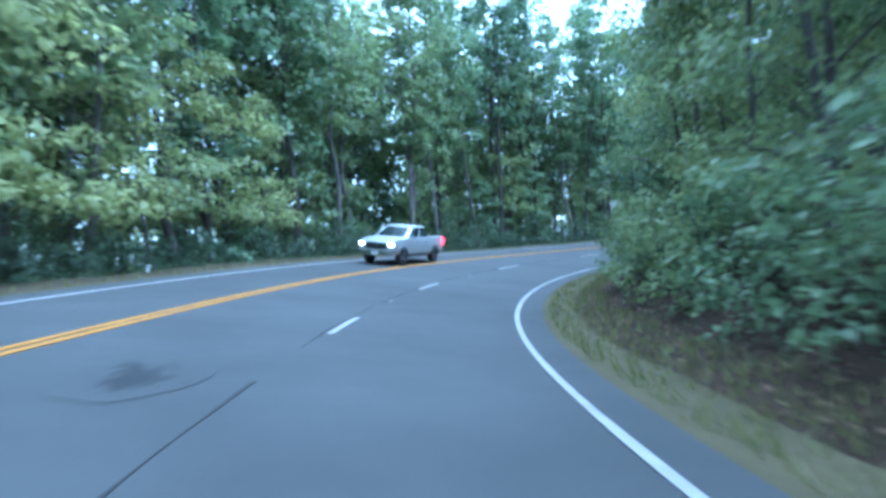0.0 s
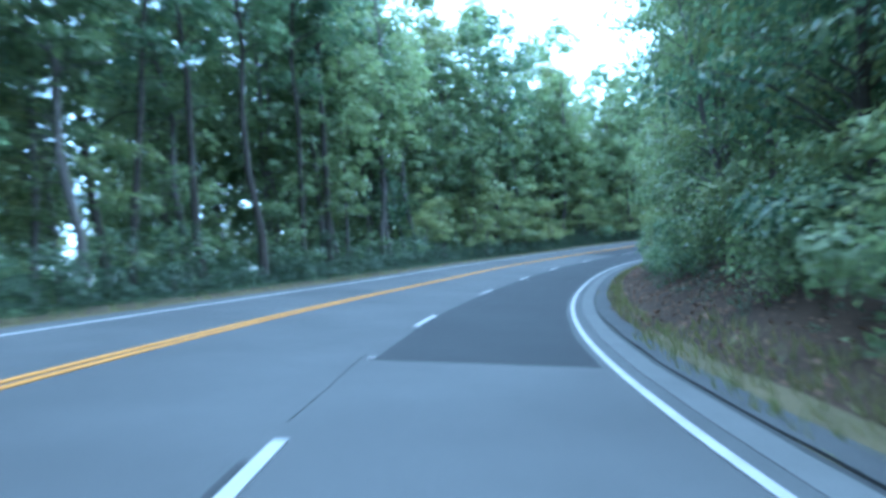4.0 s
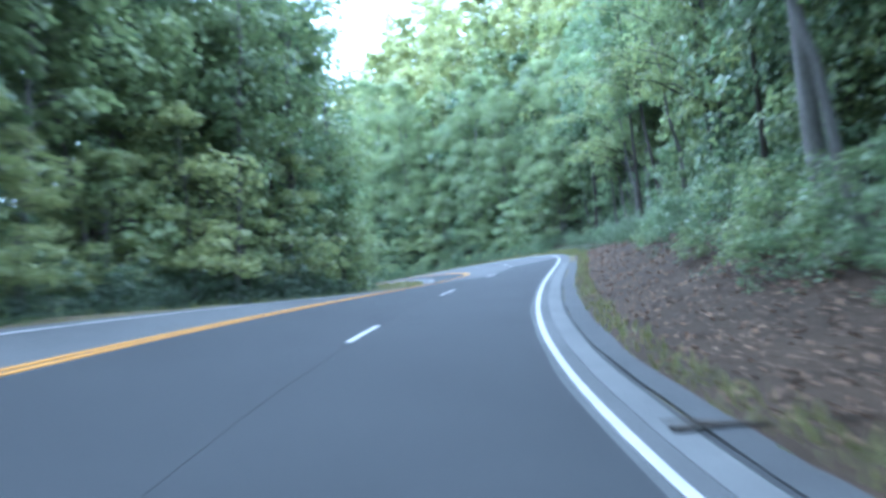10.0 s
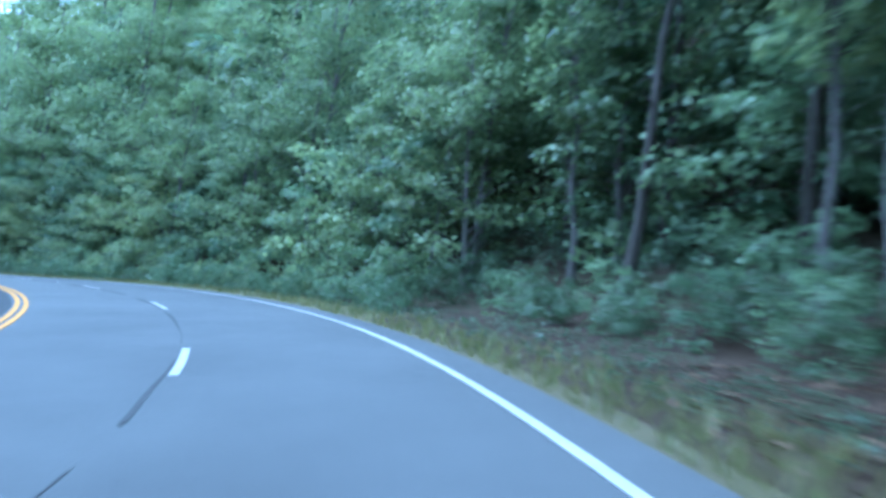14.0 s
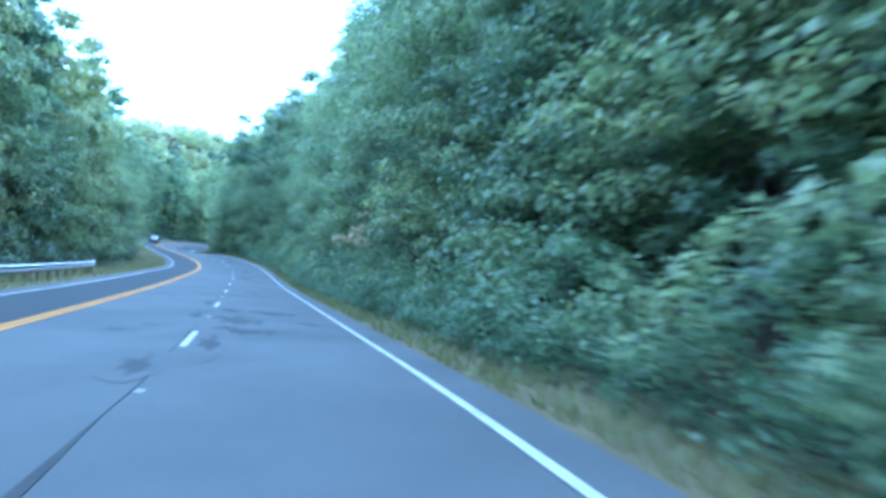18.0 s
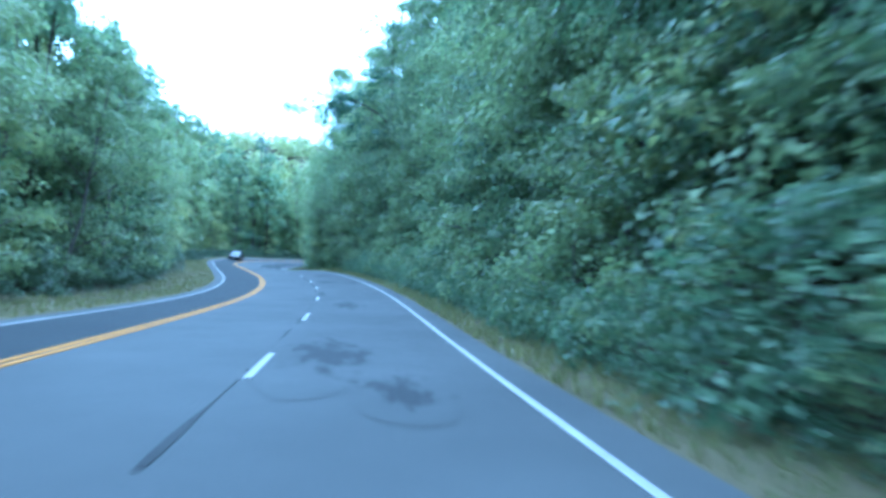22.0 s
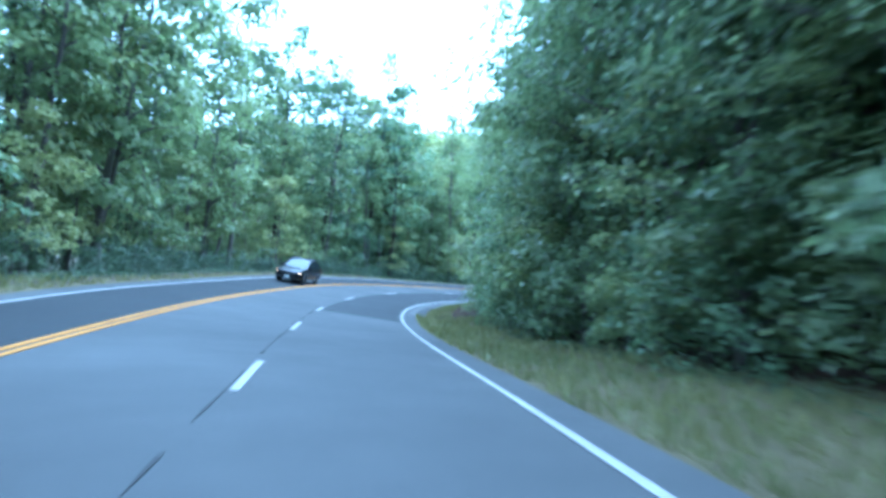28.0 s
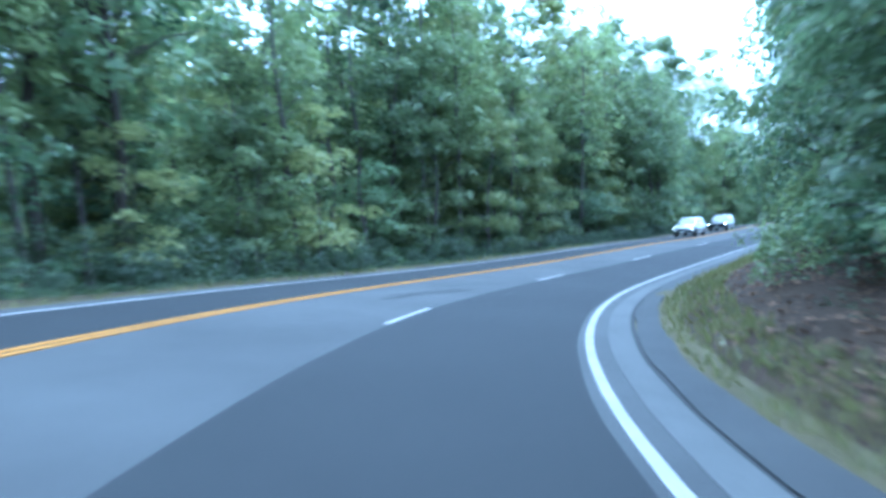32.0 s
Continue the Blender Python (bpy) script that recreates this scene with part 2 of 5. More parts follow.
ROAD_BANK = [-6.7, -6.7, -6.7, -6.7, -8.8, -8.9, -7.0, -6.7, -7.0, -7.0, -7.0, -7.4, -6.2, -1.2, 4.4, 7.2, 6.5, 5.3, 3.4, 2.6, 1.9, 1.9, 3.5, 4.6, 5.0, 3.2, -1.7, -3.9, -5.1, -4.5, -3.8, -3.0, -2.1, -1.1, -0.2, -0.0, -0.0, -0.0, -0.0]

KNOT, S_FIRST, S_LAST = 16.0, -48.0, 540.0


def spline(values, s):
    """A natural cubic through values at every KNOT metres from S_FIRST."""
    y = np.array(values, float)
    n = len(y)
    a = np.eye(n)
    b = np.zeros_like(y)
    for k in range(1, n - 1):
        a[k, k - 1 : k + 2] = (1, 4, 1)
        b[k] = 6 * (y[k - 1] - 2 * y[k] + y[k + 1]) / KNOT**2
    m = np.linalg.solve(a, b)
    i = np.clip(((s - S_FIRST) // KNOT).astype(int), 0, n - 2)
    u = s - S_FIRST - i * KNOT
    w = KNOT - u
    def flat(v):
        return v[:, None] if y.ndim > 1 else v
    u, w = flat(u), flat(w)
    return (m[i] * w**3 + m[i + 1] * u**3) / (6 * KNOT) + (y[i] / KNOT - m[i] * KNOT / 6) * w + (y[i + 1] / KNOT - m[i + 1] * KNOT / 6) * u


def road_frames(s):
    """Points of the road's line, its level direction to the right, and the slope across it."""
    s = np.asarray(s, float)
    xy, z, bank = spline(ROAD_XY, s), spline(ROAD_Z, s), np.radians(spline(ROAD_BANK, s))
    d = spline(ROAD_XY, s + 0.25) - spline(ROAD_XY, s - 0.25)
    d /= np.linalg.norm(d, axis=1)[:, None]
    return np.column_stack([xy, z]), np.column_stack([d[:, 1], -d[:, 0]]), np.tan(bank), d


def on_road(s, v, up=0.0):
    """The place at s metres along the road, v to the right of its dashed line and up above it."""
    p, r, b, d = road_frames(np.atleast_1d(float(s)))
    return Vector((p[0, 0] + r[0, 0] * v, p[0, 1] + r[0, 1] * v, p[0, 2] + b[0] * v + up))


def heading(s):
    p, r, b, d = road_frames(np.atleast_1d(float(s)))
    return math.degrees(math.atan2(-d[0, 0], d[0, 1]))


S_FINE = np.arange(S_FIRST, S_LAST, 1.0)
P_FINE, R_FINE, B_FINE, D_FINE = road_frames(S_FINE)


def road_coords(x, y):
    """For many places: metres along the road, to its right, its height and its slope across there."""
    x, y = np.ravel(x), np.ravel(y)
    out = np.empty((len(x), 4))
    for a in range(0, len(x), 4000):
        q = np.column_stack([x[a : a + 4000], y[a : a + 4000]])
        far = ((q[:, None] - P_FINE[None, :, :2]) ** 2).sum(-1)
        j = far.argmin(1)
        o = q - P_FINE[j, :2]
        along, side = (o * D_FINE[j]).sum(1), (o * R_FINE[j]).sum(1)
        inner = (j > 0) & (j < len(S_FINE) - 1)
        v = np.where(inner, side, np.sign(side + 1e-9) * np.sqrt(far[np.arange(len(j)), j]))
        out[a : a + 4000] = np.column_stack([S_FINE[j] + along * inner, v, P_FINE[j, 2], B_FINE[j]])
    return out


V_RIGHT, V_CENTRE, V_LEFT = 3.52, -3.53, -6.53
PAVED_RIGHT, PAVED_LEFT = 4.2, -7.3


def bump_between(s, a, b, soft):
    return np.clip((s - a) / soft, 0, 1) * np.clip((b - s) / soft, 0, 1)


def outside(s, v):
    """Height of the land over the road's own plane, by the distance from the pavement's edge."""
    s, v = np.asarray(s, float), np.asarray(v, float)
    e = np.maximum(v - PAVED_RIGHT, 0)
    steep = np.maximum(bump_between(s, -60, 185, 25), 0.75 * bump_between(s, 378, 600, 20))
    hill = np.maximum(bump_between(s, 172, 335, 30), 0.5 * bump_between(s, 300, 420, 25))
    peak = bump_between(s, 198, 350, 25)
    bank = np.clip(e - 0.7, 0, 3.2) * (0.10 + 0.28 * steep) + np.clip(e - 3.9, 0, 55) * (0.12 + 0.24 * steep + 0.5 * hill + 0.5 * peak)
    f = np.maximum(PAVED_LEFT - v, 0)
    shelf = 1.2 + 4.5 * np.maximum(bump_between(s, 165, 260, 15), bump_between(s, 290, 372, 15))
    drop = -np.clip(f - shelf, 0, 45) * 0.1
    level = np.where(v > 0, bank, drop) - 0.03 * np.clip(e + f, 0, 1.0)
    return level


def land(x, y):
    """Ground height at many places."""
    c = road_coords(x, y)
    v = np.clip(c[:, 1], PAVED_LEFT - 2.5, PAVED_RIGHT + 2.5)
    return c[:, 2] + c[:, 3] * v + outside(c[:, 0], c[:, 1])


def mesh_object(name, verts, faces, mat, parent=None, smooth=False):
    me = bpy.data.meshes.new(name)
    me.from_pydata([tuple(v) for v in verts] if not isinstance(verts, list) else verts, [], faces)
    me.materials.append(mat)
    if smooth:
        me.shade_smooth()
    ob = new(name, me)
    if parent is not None:
        ob.parent = parent
    return ob


def strip(name, s0, s1, v0, v1, mat, lift=0.0, parent=None, step=1.0, cols=1, thick=0.0, ragged=0.0):
    """A band of road surface from s0 to s1 between v0 and v1; thick gives it sides."""
    n = max(2, int(abs(s1 - s0) / step) + 1)
    s = np.linspace(s0, s1, n)
    p, r, b, d = road_frames(s)
    verts, faces = [], []
    vs = np.linspace(v0, v1, cols + 1)
    for k in range(n):
        j0 = noise.noise((s[k] * 0.35, v0, 3.1)) * ragged
        j1 = noise.noise((s[k] * 0.35, v1, 7.7)) * ragged
        for c, v in enumerate(vs):
            w = v + (j0 if c == 0 else j1 if c == cols else 0)
            verts.append((p[k, 0] + r[k, 0] * w, p[k, 1] + r[k, 1] * w, p[k, 2] + b[k] * w + lift))
    m = cols + 1
    for k in range(n - 1):
        for c in range(cols):
            faces.append((k * m + c, k * m + c + 1, (k + 1) * m + c + 1, (k + 1) * m + c))
    if thick:
        base = len(verts)
        verts += [(x, y, z - thick) for x, y, z in verts]
        for k in range(n - 1):
            for c, flip in ((0, False), (cols, True)):
                q = (k * m + c, (k + 1) * m + c, base + (k + 1) * m + c, base + k * m + c)
                faces.append(q[::-1] if flip else q)
        for k, flip in ((0, True), (n - 1, False)):
            for c in range(cols):
                q = (k * m + c, k * m + c + 1, base + k * m + c + 1, base + k * m + c)
                faces.append(q[::-1] if flip else q)
    return mesh_object(name, verts, faces, mat, parent)


road = strip("road", S_FIRST + 1, S_LAST - 1, PAVED_LEFT, PAVED_RIGHT, M_ASPHALT, 0.0, None, 1.0, 6, 0.35)
tagged(road, "pale grey aged asphalt road with three lanes and painted lines", "road", kind="structure")

# newer dark asphalt laid over the old
for s0, s1, v0, v1, lift in ((55.5, 115, 0.08, 3.34, 0.006), (115, 181, 0.0, 3.34, 0.006), (115, 169, -3.28, 0.07, 0.01), (376.5, 520, 0.08, 3.34, 0.006), (176, 520, -6.42, -3.78, 0.006)):
    strip("asphalt_patch", s0, s1, v0, v1, M_PATCH, lift, road, 1.0, 3, 0.02, 0.05)
# concrete gutter with its dark outer edge
for s0, s1 in ((47, 172), (384, 520)):
    strip("concrete_gutter", s0, s1, 3.82, 4.2, M_CONCRETE, 0.008, road, 1.0, 1, 0.02, 0.03)
    strip("gutter_joint", s0, s1, 4.205, 4.285, M_STAIN, 0.006, road, 1.0, 1, 0.1, 0.02)
    strip("gutter_apron", s0, s1, 4.29, 4.75, M_APRON, 0.03, road, 1.0, 1, 0.12, 0.12)
# painted lines
strip("edge_line", S_FIRST + 2, S_LAST - 2, V_RIGHT - 0.062, V_RIGHT + 0.062, M_WHITE, 0.016, road, 1.0, 1, 0.012, 0.012)
strip("edge_line", S_FIRST + 2, S_LAST - 2, V_LEFT - 0.06, V_LEFT + 0.06, M_WHITE, 0.016, road, 1.0, 1, 0.012, 0.012)
for v in (V_CENTRE - 0.11, V_CENTRE + 0.11):
    strip("centre_line", S_FIRST + 2, S_LAST - 2, v - 0.06, v + 0.06, M_YELLOW, 0.016, road, 1.0, 1, 0.012, 0.01)
DASHES = [-10.5, 1.7, 13.8, 25.2, 37.2, 49.5, 61.7, 73.2, 84.0, 94.5, 105.5, 118.2, 132.1, 144.5, 157.0, 169.2, 181.3, 192.5, 204.3, 216.4, 227.8, 239.4,
          250.9, 262.4, 273.2, 283.6, 294.2, 305.2, 316.6, 325.6, 335.2, 345.5, 357.3, 366.6, 376.6, 388.9, 400.5, 413.1, 425.7, 438.0, 450.2, 462.4, 474.6]
for s in DASHES:
    strip("lane_dash", s - 1.4, s + 1.4, -0.06, 0.06, M_WHITE, 0.017, road, 0.7, 1, 0.012, 0.01)
# the joint between the two lanes, sealed with tar
for s0, s1 in ((-40, 56), (178, 376)):
    a, step = s0, 0
    while a < s1 - 3:
        b = min(s1, a + 3.0 + 4.5 * ((step * 0.618) % 1.0))
        strip("sealed_joint", a, b, -0.13, -0.1, M_STAIN, 0.009, road, 0.5, 1, 0.008, 0.08)
        a, step = b + 0.3 + 2.6 * ((step * 0.414) % 1.0), step + 1


def stain(s, v, along, across, seed):
    """A dark repaired or oily spot with an uneven outline."""
    n = 22
    here = Matrix.Translation(on_road(s, v, 0.009)) @ Matrix.Rotation(radians(heading(s)), 4, "Z")
    back = here.inverted()
    verts = [(0.0, 0.0, 0.0)]
    for k in range(n):
        w = 2 * math.pi * k / n
        q = 0.9 + 0.2 * noise.noise((math.cos(w) * 1.3 + seed, math.sin(w) * 1.3, seed * 1.7))
        verts.append(tuple(back @ on_road(s + math.cos(w) * along * q, v + math.sin(w) * across * q, 0.009)))
    ob = mesh_object("road_stain", verts, [(0, 1 + k, 1 + (k + 1) % n) for k in range(n)], M_SPOT, road)
    ob.matrix_world = here
    return ob


for k, (s, v, along, across) in enumerate((
        (244.6, 0.7, 2.0, 0.75), (247.6, 1.7, 1.0, 0.8), (241.6, 0.9, 1.2, 0.8), (244.0, 2.65, 0.35, 0.55), (241.0, -1.6, 0.3, 0.4), (242.2, -1.05, 0.25, 0.3),
        (248.5, 0.5, 1.2, 0.5), (285.5, 0.9, 3.0, 0.9), (281.4, 2.0, 1.5, 0.5), (300.3, 1.3, 3.2, 0.7), (309.5, 0.15, 2.6, 0.3), (324.3, 1.0, 2.4, 0.8), (322.8, 2.9, 1.0, 0.5),
        (334.0, 1.6, 2.4, 0.8), (8.0, -1.4, 1.0, 0.5), (246.0, -0.35, 1.6, 0.25), (239.0, 0.4, 1.8, 0.3), (252.0, -0.3, 2.0, 0.25), (236.0, -0.4, 1.2, 0.3), (256.0, -2.0, 0.5, 0.3), (262.0, 1.4, 0.9, 0.5))):
    stain(s, v, along * 1.7, across * 1.5, k + 0.5)


def skid(points, width=0.13):
    """A tyre mark through places on the road."""
    n = 14
    verts, faces = [], []
    q = np.array(points, float)
    u = np.linspace(0, len(q) - 1, n)
    s, v = np.interp(u, np.arange(len(q)), q[:, 0]), np.interp(u, np.arange(len(q)), q[:, 1])
    ds, dv = np.gradient(s), np.gradient(v)
    for k in range(n):
        m = math.hypot(ds[k], dv[k])
        for side in (-1, 1):
            verts.append(tuple(on_road(s[k] - side * dv[k] / m * width / 2, v[k] + side * ds[k] / m * width / 2, 0.0105)))
        if k:
            faces.append((2 * k - 2, 2 * k - 1, 2 * k + 1, 2 * k))
    return mesh_object("tyre_mark", verts, faces, M_SKID, road)


for marks in (((172.0, -1.9), (174.5, -2.5), (178.3, -2.5)), ((172.0, -2.3), (175.0, -2.9), (178.0, -2.9)), ((174.5, -0.9), (177.5, -1.1), (180.5, -1.9)), ((175.0, -0.5), (178.0, -0.7), (181.5, -1.5)),
              ((106.0, -0.9), (108.5, -1.1), (110.5, -1.5)), ((105.8, -2.7), (107.2, -3.1)), ((416.0, -1.7), (417.4, -1.5), (418.6, -0.9), (419.8, -0.7)), ((417.0, -2.0), (418.6, -1.4), (420.0, -1.0))):
    skid(marks)

# reflectors between the dashes
for s in (19.5, 31.4, 43.3, 55.6, 222.0, 233.6, 245.2, 256.8):
    bm_r = bmesh.new()
    bmesh.ops.create_cube(bm_r, size=1.0, matrix=Matrix.LocRotScale((0, 0, 0), None, (0.11, 0.1, 0.02)))
    bmesh.ops.bevel(bm_r, geom=bm_r.edges[:], offset=0.006, segments=1, affect="EDGES")
    me_r = bpy.data.meshes.new("reflector")
    bm_r.to_mesh(me_r)
    bm_r.free()
    me_r.materials.append(M_WHITE)
    ob_r = new("reflector", me_r)
    ob_r.parent = road
    ob_r.matrix_world = Matrix.Translation(on_road(s, 0.0, 0.012)) @ Matrix.Rotation(radians(heading(s)), 4, "Z")


def verge(name, side, v_edge, width, mat, cols=10):
    s = np.arange(S_FIRST + 1, S_LAST - 1, 1.5)
    p, r, b, d = road_frames(s)
    u = (np.linspace(0, 1, cols + 1) ** 1.3) * width
    verts, faces = [], []
    for k in range(len(s)):
        for c, e in enumerate(u):
            v = v_edge + side * (e - 0.05)
            vv = min(max(v, PAVED_LEFT - 2.5), PAVED_RIGHT + 2.5)
            h = float(outside(s[k], v))
            x, y = p[k, :2] + r[k] * v
            rough = (noise.noise((x * 0.9, y * 0.9, 0)) * 0.09 + noise.noise((x * 0.3, y * 0.3, 5)) * 0.2 * min(1, e / 3)) * min(1, e / 0.5)
            verts.append((x, y, p[k, 2] + b[k] * vv + h + rough - (0.012 if c == 0 else 0) - (0.7 if c == cols else 0)))
    m = cols + 1
    for k in range(len(s) - 1):
        for c in range(cols):
            q = (k * m + c, k * m + c + 1, (k + 1) * m + c + 1, (k + 1) * m + c)
            faces.append(q if side > 0 else q[::-1])
    return mesh_object(name, verts, faces, mat, None, True)


verge_right = verge("verge_right", 1, PAVED_RIGHT, 13.0, M_LITTER, 14)
verge_right.data.materials.append(M_VERGE)
verge_right.data.materials.append(M_GROUND)
for k, poly in enumerate(verge_right.data.polygons):
    c, row = k % 14, k // 14
    s_here = S_FIRST + 1 + 1.5 * row
    grass_cols = 2 if s_here < 60 else 1 if s_here < 198 else 3 if s_here < 346 else 6 if s_here < 381 else 2
    floor_from = 11 if 125 < s_here < 190 else 8 if s_here < 198 or s_here > 346 else 5
    poly.material_index = 1 if c < grass_cols else 2 if c >= floor_from else 0
tagged(verge_right, "dry grass verge and bank of brown fallen leaves beside the road", "verge", kind="structure")
verge_left = verge("verge_left", -1, PAVED_LEFT, 12.0, M_VERGE, 12)
verge_left.data.materials.append(M_GROUND)
for k, poly in enumerate(verge_left.data.polygons):
    s_here = S_FIRST + 1 + 1.5 * (k // 12)
    wooded = s_here < 176 or s_here > 368
    poly.material_index = 1 if k % 12 >= (1 if wooded else 7) else 0
tagged(verge_left, "grassy verge falling away from the road", "verge", kind="structure")


# ---- the land: one sheet to the horizon, falling to the left of the road and rising to its right ----
def build_land():
    xs = np.concatenate([np.linspace(-1500, -90, 8), np.arange(-80, 520, 4.0), np.linspace(530, 2000, 8)])
    ys = np.concatenate([np.linspace(-1500, -110, 8), np.arange(-100, 340, 4.0), np.linspace(350, 1800, 8)])
    gx, gy = np.meshgrid(xs, ys, indexing="ij")
    c = road_coords(gx, gy)
    z = land(gx, gy).reshape(gx.shape)
    v = c[:, 1].reshape(gx.shape)
    edge = np.where(v > 0, v - PAVED_RIGHT, PAVED_LEFT - v)
    away = np.clip((edge - 14) / 20, 0, 1)
    for _ in range(12):
        blur = z.copy()
        blur[1:-1, 1:-1] = (z[:-2, 1:-1] + z[2:, 1:-1] + z[1:-1, :-2] + z[1:-1, 2:] + 2 * z[1:-1, 1:-1]) / 6
        z = z + (blur - z) * away
    z = z - np.where(edge < 10.0, 0.7, 0.0) - np.where(edge < 2.0, 0.5, 0.0)
    nx, ny = gx.shape
    idx = np.arange(nx * ny).reshape(nx, ny)
    faces = np.stack([idx[:-1, :-1], idx[1:, :-1], idx[1:, 1:], idx[:-1, 1:]], -1).reshape(-1, 4).tolist()
    verts = np.column_stack([gx.ravel(), gy.ravel(), z.ravel()])
    return mesh_object("ground", verts, faces, M_GROUND, None, True)


ground = build_land()
tagged(ground, "brown forest floor under the trees", "ground", kind="structure")


# ---- trees and shrubs ----
def tube(verts, faces, path, radii, sides):
    """Adds a tapered tube along path."""
    base = len(verts)
    for k, (p, r) in enumerate(zip(path, radii)):
        q = path[min(k + 1, len(path) - 1)] - path[max(k - 1, 0)]
        q = q / (np.linalg.norm(q) + 1e-9)
        a = np.cross(q, (0.3, 0.9, 0.2))
        a /= np.linalg.norm(a) + 1e-9
        b = np.cross(q, a)
        for i in range(sides):
            w = 2 * math.pi * i / sides
            verts.append(tuple(p + (a * math.cos(w) + b * math.sin(w)) * r))
    for k in range(len(path) - 1):
        for i in range(sides):
            j = (i + 1) % sides
            faces.append((base + k * sides + i, base + k * sides + j, base + (k + 1) * sides + j, base + (k + 1) * sides + i))
    faces.append(tuple(base + (len(path) - 1) * sides + i for i in range(sides)))


def leaf_cloud(rng, centres, sizes, outward, count, leaf, flat=0.5, narrow=0.8, droop=0.2, corners=4):
    """Single leaves round each centre, thickest on the outer and upper side of the clump; kites, or plain triangles for far trees."""
    n = len(centres) * count
    c = np.repeat(centres, count, 0)
    s = np.repeat(sizes * rng.uniform(0.85, 1.15, len(centres)), count)[:, None]
    o = np.repeat(outward, count, 0)
    off = rng.normal(size=(n, 3)) + 0.45 * o + np.array([0, 0, 0.3])
    off /= np.linalg.norm(off, axis=1)[:, None]
    reach = np.where(rng.uniform(size=(n, 1)) < 0.72, rng.uniform(0.62, 1.02, (n, 1)), rng.uniform(0.2, 1.4, (n, 1)))
    p = c + off * reach * s * np.array([1, 1, flat])
    p[:, 2] -= droop * s[:, 0] * (reach[:, 0] ** 2) * (off[:, 0] ** 2 + off[:, 1] ** 2)
    nrm = np.array([0, 0, 0.5]) + 0.3 * o + 0.55 * off + rng.normal(size=(n, 3)) * 0.42
    nrm /= np.linalg.norm(nrm, axis=1)[:, None]
    d = o * 0.5 + off * 0.7 + rng.normal(size=(n, 3)) * 0.6 + np.array([0, 0, -0.35])
    d -= nrm * (d * nrm).sum(1)[:, None]
    d /= np.linalg.norm(d, axis=1)[:, None] + 1e-9
    w = np.cross(nrm, d)
    size = leaf * rng.uniform(0.55, 1.4, (n, 1))
    a = p
    b = p + d * size * 0.5 + w * size * narrow * 0.5 + nrm * size * 0.06
    t = p + d * size - nrm * size * 0.12
    e = p + d * size * 0.45 - w * size * narrow * 0.5 + nrm * size * 0.06
    if corners == 3:
        side = w * size * narrow * 0.55
        return np.stack([p - side, p + side, t], 1).reshape(-1, 3)
    return np.stack([a, b, t, e], 1).reshape(-1, 3)


def quick_mesh(name, verts, mat, smooth=False, corners=4):
    """A mesh of loose faces from rows of three or four corners."""
    me = bpy.data.meshes.new(name)
    n = len(verts)
    me.vertices.add(n)
    me.vertices.foreach_set("co", np.asarray(verts, np.float32).ravel())
    me.loops.add(n)
    me.loops.foreach_set("vertex_index", np.arange(n, dtype=np.int32))
    me.polygons.add(n // corners)
    me.polygons.foreach_set("loop_start", np.arange(0, n, corners, dtype=np.int32))
    me.materials.append(mat)
    me.update(calc_edges=True)
    return me


